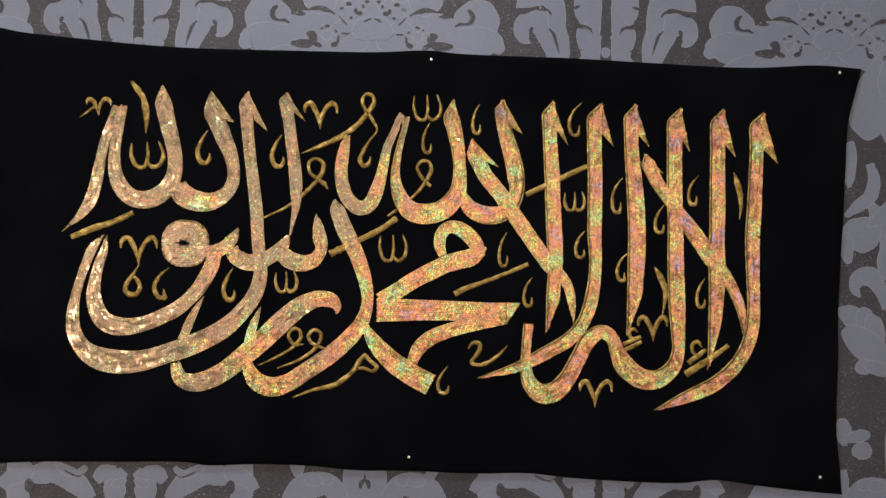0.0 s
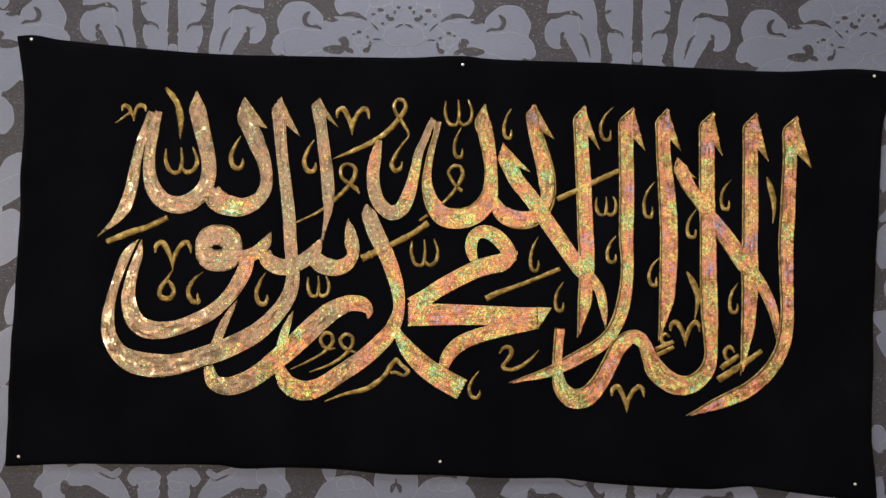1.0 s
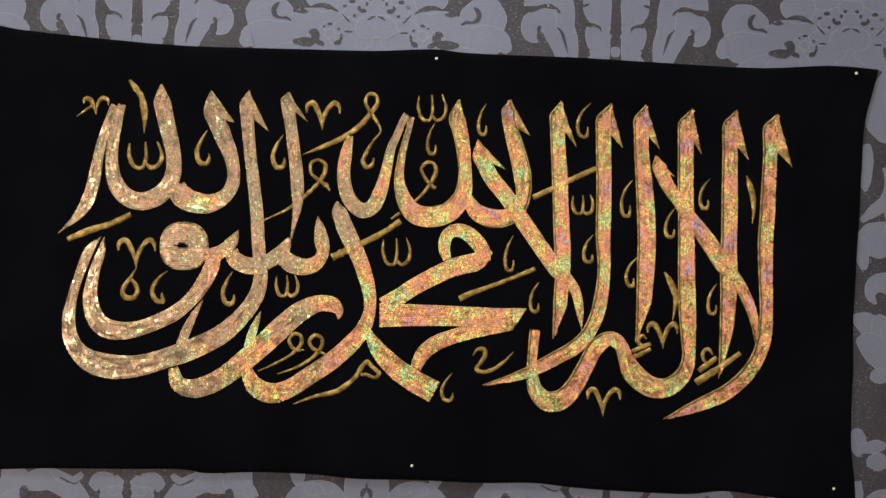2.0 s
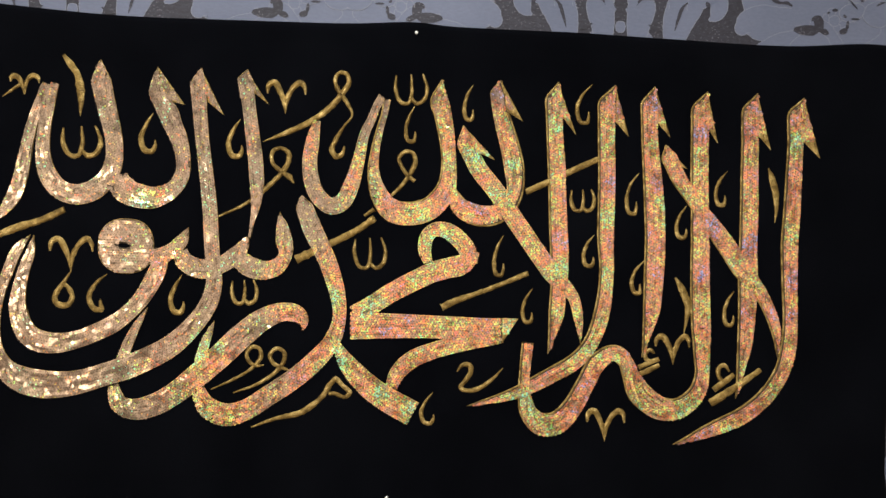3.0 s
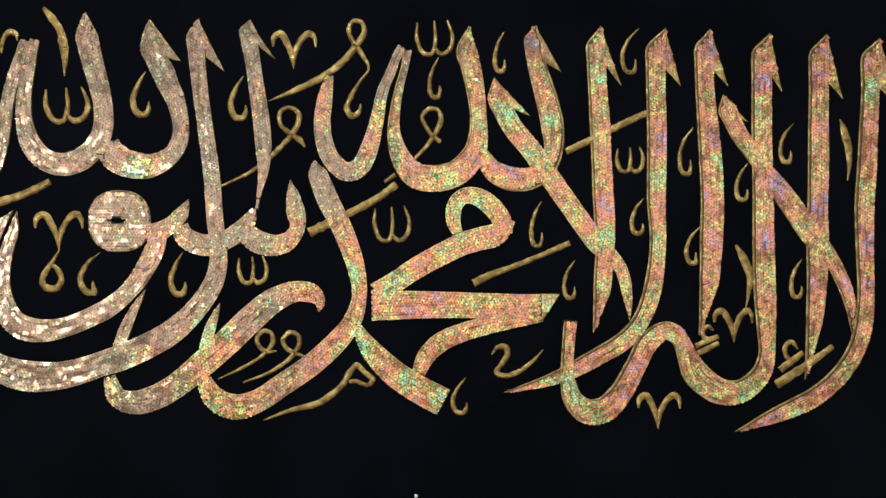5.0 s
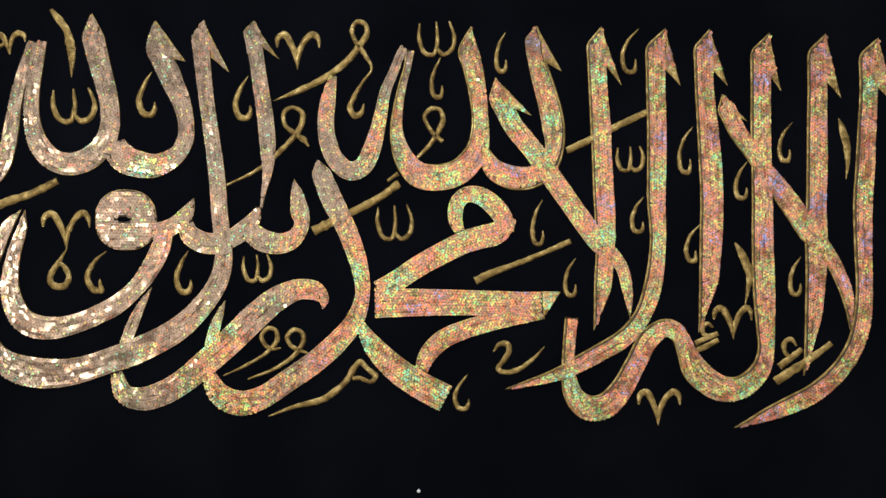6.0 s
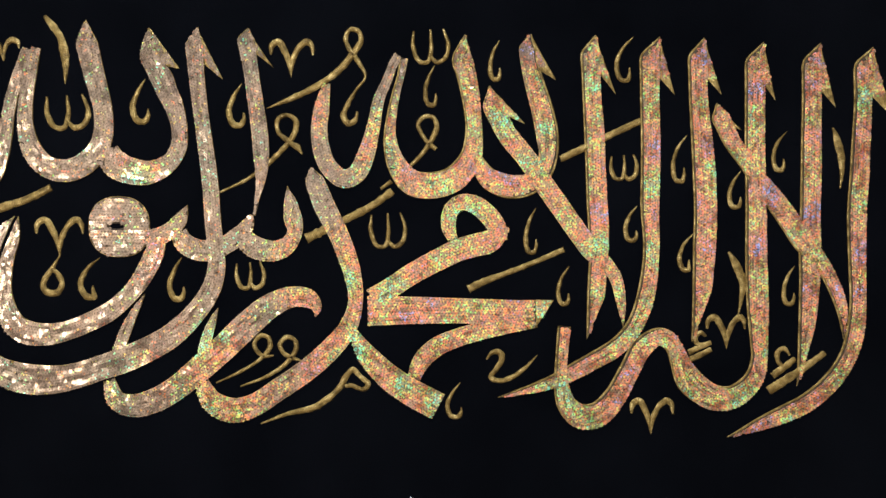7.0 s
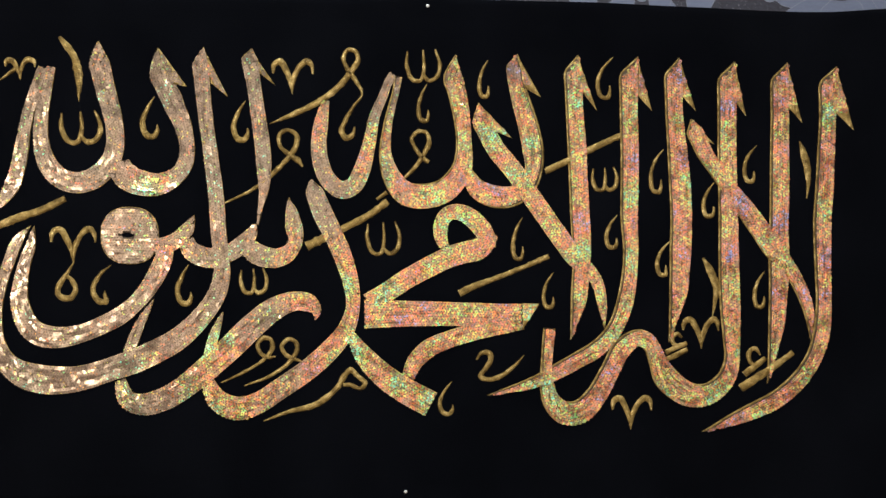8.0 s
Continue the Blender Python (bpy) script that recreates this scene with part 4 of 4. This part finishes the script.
letter([(404.2, 159.7, 0.6), (403.3, 158, 2.4), (400.1, 150.9, 9.2), (396.6, 143.3, 16.6), (396, 140.5, 17.7), (395.9, 131.2, 17), (395.8, 111, 15.5), (394.9, 78.6, 16.2), (394, 46.2, 16.8), (392.5, 13.9, 16.8), (393.8, -29.8, 15.3), (395.1, -62.2, 14.3), (394.2, -85.8, 15.8), (389.8, -106.5, 15.5), (381.5, -124.1, 15.7), (367.9, -141.1, 16.4), (350.1, -155.4, 16.6), (329.2, -165.6, 15.3), (310, -173.9, 11.4), (292.8, -181.1, 4.9), (281.4, -185.6, 0.6)], [(404.9, 154.6), (421.2, 99.8), (402.8, 117.6)], 2.9)
mark([(-377.6, 137.7, 0.6), (-366.7, 145.7, 3.2), (-359.7, 151, 3.9)])
mark([(-370.1, 152.1, 1.3), (-368.9, 157.3, 4.5), (-363.7, 157.4, 5.2), (-359.1, 149.7, 3.9), (-356.3, 140, 0.6)])
mark([(-356.3, 140.7, 1.3), (-354.6, 153, 3.9), (-348.9, 158.9, 5.2), (-343.7, 156.4, 3.9), (-342.9, 151.3, 0.6)])
mark([(-320.2, 179.5, 3.2), (-313.6, 171.2, 6.5), (-307, 161.6, 5.8), (-303.4, 147.4, 7.8), (-302.5, 134.5, 5.2), (-302.9, 120.9, 0.6)])
mark([(-233.2, 126, 0.6), (-239.6, 114.8, 3.8), (-244.4, 101.3, 4.9), (-240.2, 89.6, 5.5), (-233.7, 89.1, 5.2), (-230.7, 94.4, 3.7), (-230.8, 100, 1)])
mark([(-149.1, 122.9, 0.6), (-155.8, 111.9, 3.8), (-160.3, 98.6, 4.9), (-156.4, 87.2, 5.5), (-150.1, 86.6, 5.2), (-147.3, 91.9, 3.7), (-147.4, 97.3, 1)])
mark([(-273.4, -30.5, 0.6), (-284.8, -41, 3.8), (-290.4, -53.6, 4.9), (-285.6, -64.2, 5.5), (-278.4, -64.8, 5.2), (-279.3, -60, 3.7), (-279.4, -54.9, 1)])
mark([(-201.8, -29.9, 0.6), (-208.1, -40.9, 3.8), (-212.3, -54.1, 4.9), (-208.7, -65.5, 5.5), (-202.6, -66.1, 5.2), (-199.9, -60.9, 3.7), (-200, -55.4, 1)])
mark([(19.3, 140.1, 0.6), (14.2, 129.6, 3), (11.3, 117, 3.8), (13.8, 106.3, 4.3), (18.7, 105.7, 4.1), (20.5, 110.6, 2.9), (20.4, 115.7, 1)])
mark([(75.9, 162.4, 0.6), (70.5, 152.2, 3), (67.9, 139.8, 3.8), (70.1, 129.3, 4.3), (74.8, 128.7, 4.1), (76.4, 133.4, 2.9), (76.3, 138.5, 1)])
mark([(193, 166.4, 0.6), (183, 155, 3), (178.5, 141.3, 3.8), (182.4, 129.3, 4.3), (188.7, 128.8, 4.1), (190.2, 134.2, 2.9), (190.1, 139.9, 1)])
mark([(241.5, 81.1, 0.6), (233.1, 69, 3), (229.6, 54.4, 3.8), (232.6, 41.5, 4.3), (237.9, 41, 4.1), (239.4, 46.9, 2.9), (239.3, 52.9, 1)])
mark([(329.4, 85.2, 0.6), (321.3, 74.9, 3), (318.1, 62.6, 3.8), (320.8, 52.1, 4.3), (325.9, 51.5, 4.1), (327.3, 56.2, 2.9), (327.2, 61.3, 1)])
mark([(289.8, 50.3, 0.6), (283, 40.5, 3), (279.8, 28.8, 3.8), (282.5, 19.1, 4.3), (287.6, 18.5, 4.1), (289.6, 22.8, 2.9), (289.5, 27.6, 1)])
mark([(109.3, 16.1, 0.6), (103.6, 4.4, 3), (100.7, -9.7, 3.8), (103.2, -22.1, 4.3), (108.1, -22.7, 4.1), (109.9, -17, 2.9), (109.8, -11.2, 1)])
mark([(139.2, -35.1, 0.6), (132.8, -45.1, 3), (129.9, -57.2, 3.8), (132.3, -67.4, 4.3), (137.2, -68, 4.1), (139, -63.5, 2.9), (138.9, -58.5, 1)])
mark([(198.5, 18.9, 0.6), (191.7, 9.6, 3), (188.4, -1.7, 3.8), (191.1, -10.9, 4.3), (196.2, -11.5, 4.1), (198.2, -7.4, 2.9), (198.2, -2.8, 1)])
mark([(248.6, -5.4, 0.6), (240.1, -15.1, 3), (236.7, -26.8, 3.8), (239.6, -36.6, 4.3), (244.9, -37.1, 4.1), (245.1, -32.9, 2.9), (245.1, -28.1, 1)])
mark([(338.9, -32.9, 0.6), (332.4, -43.2, 3), (329.5, -55.5, 3.8), (331.9, -66, 4.3), (336.8, -66.5, 4.1), (338.6, -61.9, 2.9), (338.6, -56.8, 1)])
mark([(44.1, -138.6, 0.6), (37.1, -147.9, 3), (32.8, -159.2, 3.8), (36.4, -168.4, 4.3), (42.4, -168.9, 4.1), (45.1, -164.9, 2.9), (45.1, -160.3, 1)])
mark([(-318.5, 109.7, 1.9), (-318.9, 95.7, 4.5), (-312.5, 83.6, 4.8), (-304, 83.2, 4.5), (-300.3, 94.5, 4.2), (-301.4, 111.2, 1.9)])
mark([(-301, 88.4, 3.2), (-294.7, 83, 4.8), (-286.2, 86.5, 5.2), (-282.9, 97.8, 4.5), (-288.3, 112, 1.9)])
mark([(0.8, 169.6, 1.6), (0.3, 155.6, 3.6), (5.8, 143.5, 3.9), (13.1, 143, 3.6), (16.2, 154.4, 3.4), (15.2, 171.1, 1.6)])
mark([(15.6, 148.3, 2.6), (21, 142.9, 3.9), (28.2, 146.4, 4.1), (31, 157.7, 3.6), (26.5, 171.9, 1.6)])
mark([(-35.3, 9.1, 1.6), (-35.7, -5.4, 3.6), (-30.3, -18, 3.9), (-23.2, -18.5, 3.6), (-20.2, -6.8, 3.4), (-21.1, 10.6, 1.6)])
mark([(-20.7, -13.1, 2.6), (-15.4, -18.7, 3.9), (-8.4, -15.1, 4.1), (-5.7, -3.3, 3.6), (-10.1, 11.5, 1.6)])
mark([(-153.1, -34.6, 1.6), (-153.4, -45.9, 3.6), (-149.1, -55.6, 3.9), (-143.4, -56, 3.6), (-141, -46.9, 3.4), (-141.7, -33.4, 1.6)])
mark([(-141.4, -51.8, 2.6), (-137.2, -56.1, 3.9), (-131.5, -53.3, 4.1), (-129.4, -44.2, 3.6), (-133, -32.8, 1.6)])
mark([(175.4, 62.3, 1.6), (175, 51.8, 3.6), (179.1, 42.8, 3.9), (184.5, 42.5, 3.6), (186.8, 50.9, 3.4), (186.2, 63.3, 1.6)])
mark([(186.4, 46.4, 2.6), (190.4, 42.4, 3.9), (195.8, 44.9, 4.1), (197.9, 53.4, 3.6), (194.5, 63.9, 1.6)])
mark([(-384.4, 1.8, 6.5), (-360.8, 11.9, 7.1), (-337.1, 20.1, 6.5), (-315.3, 30.8, 6.5)])
mark([(-92.4, -12.5, 8.4), (-60.4, 3.5, 6.5), (-36.1, 16.2, 6.5), (-16.9, 30.1, 6.5)])
mark([(-27.3, 31.9, 3.2), (-17.7, 38.5, 3.9)])
mark([(50.4, -55.9, 7.1), (63.2, -49.3, 5.8), (79.3, -43.2, 5.2), (104.9, -33.1, 4.5), (134.5, -20.3, 5.2)])
mark([(130.1, 59.1, 6.2), (155.4, 71.3, 6), (179.8, 83.6, 6), (200.3, 93.3, 5.5)])
mark([(245.4, -110.4, 5), (255.3, -106, 5), (265.6, -101.6, 4.5)])
mark([(247, -116.8, 5), (256.8, -112.4, 5), (266.1, -107.5, 4.5)])
mark([(320.7, -131.2, 6), (331, -123.3, 6), (340.8, -115.4, 5)])
mark([(317.4, -144.5, 8.2), (333.1, -134.2, 7.5), (348.8, -123.8, 6.5), (367, -110, 5)])
mark([(-123.7, 148, 1.9), (-122.6, 156.2, 5.2), (-117.1, 159.1, 5.8), (-111.5, 150.6, 5.5), (-107.4, 138.9, 3.9), (-105.9, 128.8, 0.6)])
mark([(-106, 130.8, 1.3), (-104.9, 142.3, 4.5), (-99.6, 153.9, 5.2), (-92.6, 159.5, 5.8), (-88.3, 156.1, 4.5), (-86.9, 147.7, 1.3)])
mark([(-328.7, -9.6, 1.9), (-327.6, -1, 5.2), (-321.1, 2.3, 5.8), (-314.6, -6.8, 5.5), (-309.8, -19.2, 3.9), (-308.3, -29.8, 0.6)])
mark([(-308.3, -27.9, 1.3), (-307.3, -15.6, 4.5), (-301.6, -3.4, 5.2), (-294.2, 2.7, 5.8), (-289.5, -1.1, 4.5), (-288, -9.9, 1.3)])
mark([(262.1, -89.2, 1.9), (263.3, -81.8, 5.2), (268.9, -79.3, 5.8), (274.4, -86.8, 5.5), (278.4, -97.6, 3.9), (279.8, -106.9, 0.6)])
mark([(279.8, -104.9, 1.3), (280.9, -94.5, 4.5), (285.2, -83.9, 5.2), (291.1, -78.9, 5.8), (294.3, -81.9, 4.5), (295.7, -89.6, 1.3)])
mark([(196.1, -164.9, 1.9), (197.3, -156.8, 5.2), (202.8, -153.9, 5.8), (208.4, -162.4, 5.5), (212.4, -174, 3.9), (213.8, -184, 0.6)])
mark([(213.8, -182.1, 1.3), (214.9, -170.6, 4.5), (220.3, -159.1, 5.2), (227.2, -153.5, 5.8), (231.5, -156.9, 4.5), (232.9, -165.3, 1.3)])
mark([(-307.7, -27.9, 0.6), (-314.6, -39.6, 3.9), (-322.7, -52.6, 5.2), (-321.2, -60.3, 5.8), (-310.9, -61.5, 5.8), (-306.5, -53.6, 5.2), (-309.9, -45.3, 4.5), (-315.2, -40.9, 3.2)])
mark([(-127.4, 101.3, 0.6), (-107.5, 109.4, 4.5), (-81.9, 122.1, 5.8), (-62.7, 136.7, 5.8), (-51.4, 150.5, 5.8), (-45.1, 161.6, 5.2), (-47.8, 169.3, 3.9), (-54.3, 170.5, 3.9), (-58.7, 162.7, 3.9), (-55.3, 153.7, 3.9), (-47.3, 142.2, 4.5), (-41.3, 129.3, 1.9), (-48.2, 119.5, 2.6), (-57, 104.4, 4.5), (-60.1, 94.7, 5.2), (-55.4, 88.9, 5.2), (-50.3, 91.6, 4.5), (-47.9, 99.4, 1.3)])
mark([(-168, 27.5, 1.9), (-141.8, 40.9, 3.2), (-125.9, 53.4, 4.5), (-112.6, 66.6, 4.5), (-103.1, 79.7, 5.2), (-102, 90.7, 4.5), (-109.9, 95.8, 3.9), (-117.5, 91.7, 3.9), (-117.4, 81.4, 3.9), (-108.1, 72.5, 4.5), (-100.3, 67.5, 5.2), (-96.3, 61.7, 1.3)])
mark([(-1.2, 52.4, 2.6), (8.4, 62.2, 3.9), (17.2, 75.3, 4.5), (21.5, 86.4, 4.5), (18.2, 94.7, 3.9), (10.4, 95.2, 3.9), (5.3, 88.7, 3.9), (9.4, 78.4, 3.9), (16, 70.8, 4.5), (21.2, 67, 3.9)])
mark([(-171.4, -140.3, 1.3), (-151.5, -130.9, 2.6), (-132.4, -119, 3.2), (-124.2, -107.9, 4.5), (-125.7, -99.6, 3.9), (-132.8, -98.4, 3.9), (-137.8, -104.9, 3.9), (-134.4, -113.3, 3.9), (-127.9, -116.4, 3.2), (-120.9, -115.6, 1.3)])
mark([(-150, -143.2, 1.3), (-125.7, -133.7, 3.2), (-108.5, -121.2, 3.9), (-101, -109.5, 4.5), (-102.4, -101.8, 3.9), (-109.5, -99.3, 3.9), (-115.2, -105.8, 3.9), (-111.9, -113.5, 3.9), (-104.7, -117.3, 3.9), (-96.3, -120.3, 1.3)])
mark([(-132, -176.3, 1.3), (-108.9, -167.6, 3.9), (-83.3, -160.7, 5.8), (-64.2, -145.6, 5.2), (-56, -132.6, 5.2), (-51, -128, 5.2), (-43.8, -134.3, 4.5), (-37.2, -140.6, 4.5), (-41.6, -145.2, 3.9), (-51.4, -142.1, 3.9), (-57.8, -142.2, 3.9)])
mark([(66.9, -118.2, 1.3), (72, -111.7, 3.9), (79.1, -111.6, 5.2), (80.5, -118, 5.2), (76.1, -125.8, 4.5), (71.1, -133.6, 4.5), (77.6, -136.7, 4.5), (90.4, -133.3, 4.5), (103.2, -123.4, 3.2), (112.1, -113.6, 0.6)])
mark([(370.1, 89.1, 1.3), (374.1, 77.9, 6.2), (377.8, 64.2, 6.5), (378.9, 49.6, 4), (377.6, 35.4, 0.6)])
mark([(279.9, -21, 1.9), (287.2, -33.2, 7.1), (293.2, -49.2, 6.5), (292.1, -62.1, 3.9), (289.7, -76.4, 0.6)])
mark([(261.1, -96.2, 2), (256.6, -92.7, 4), (252.2, -96.6, 4), (253.7, -102.6, 4), (261.2, -103.5, 2)])
mark([(335.8, -112.4, 2), (330.8, -106.5, 4), (325.4, -109.5, 4.5), (325.5, -117.4, 4.5), (330, -122.3, 3)])


# ---- the pins that hold the banner ----
def pin():
    bm = bmesh.new()
    bmesh.ops.create_uvsphere(bm, u_segments=14, v_segments=8, radius=0.0017, matrix=Matrix.Diagonal((1, 0.55, 1, 1)))
    bmesh.ops.create_cone(bm, cap_ends=True, segments=8, radius1=0.0005, radius2=0.0005, depth=0.009,
                          matrix=Matrix.Translation((0, 0.0045, 0)) @ Matrix.Rotation(radians(90), 4, "X"))
    ob = part("pin", bm, PIN)
    return tagged(ob, "small round pale steel pin through the black cloth", "pin", group="pins holding the banner")


first_pin = pin()
for i, (px, pz) in enumerate(PINS):
    m = pose(px / 1000, -(CLOTH + 1.6) / 1000, 1.5 + pz / 1000)
    if i == 0:
        first_pin.matrix_basis = m
    else:
        copy_thing(first_pin, m)
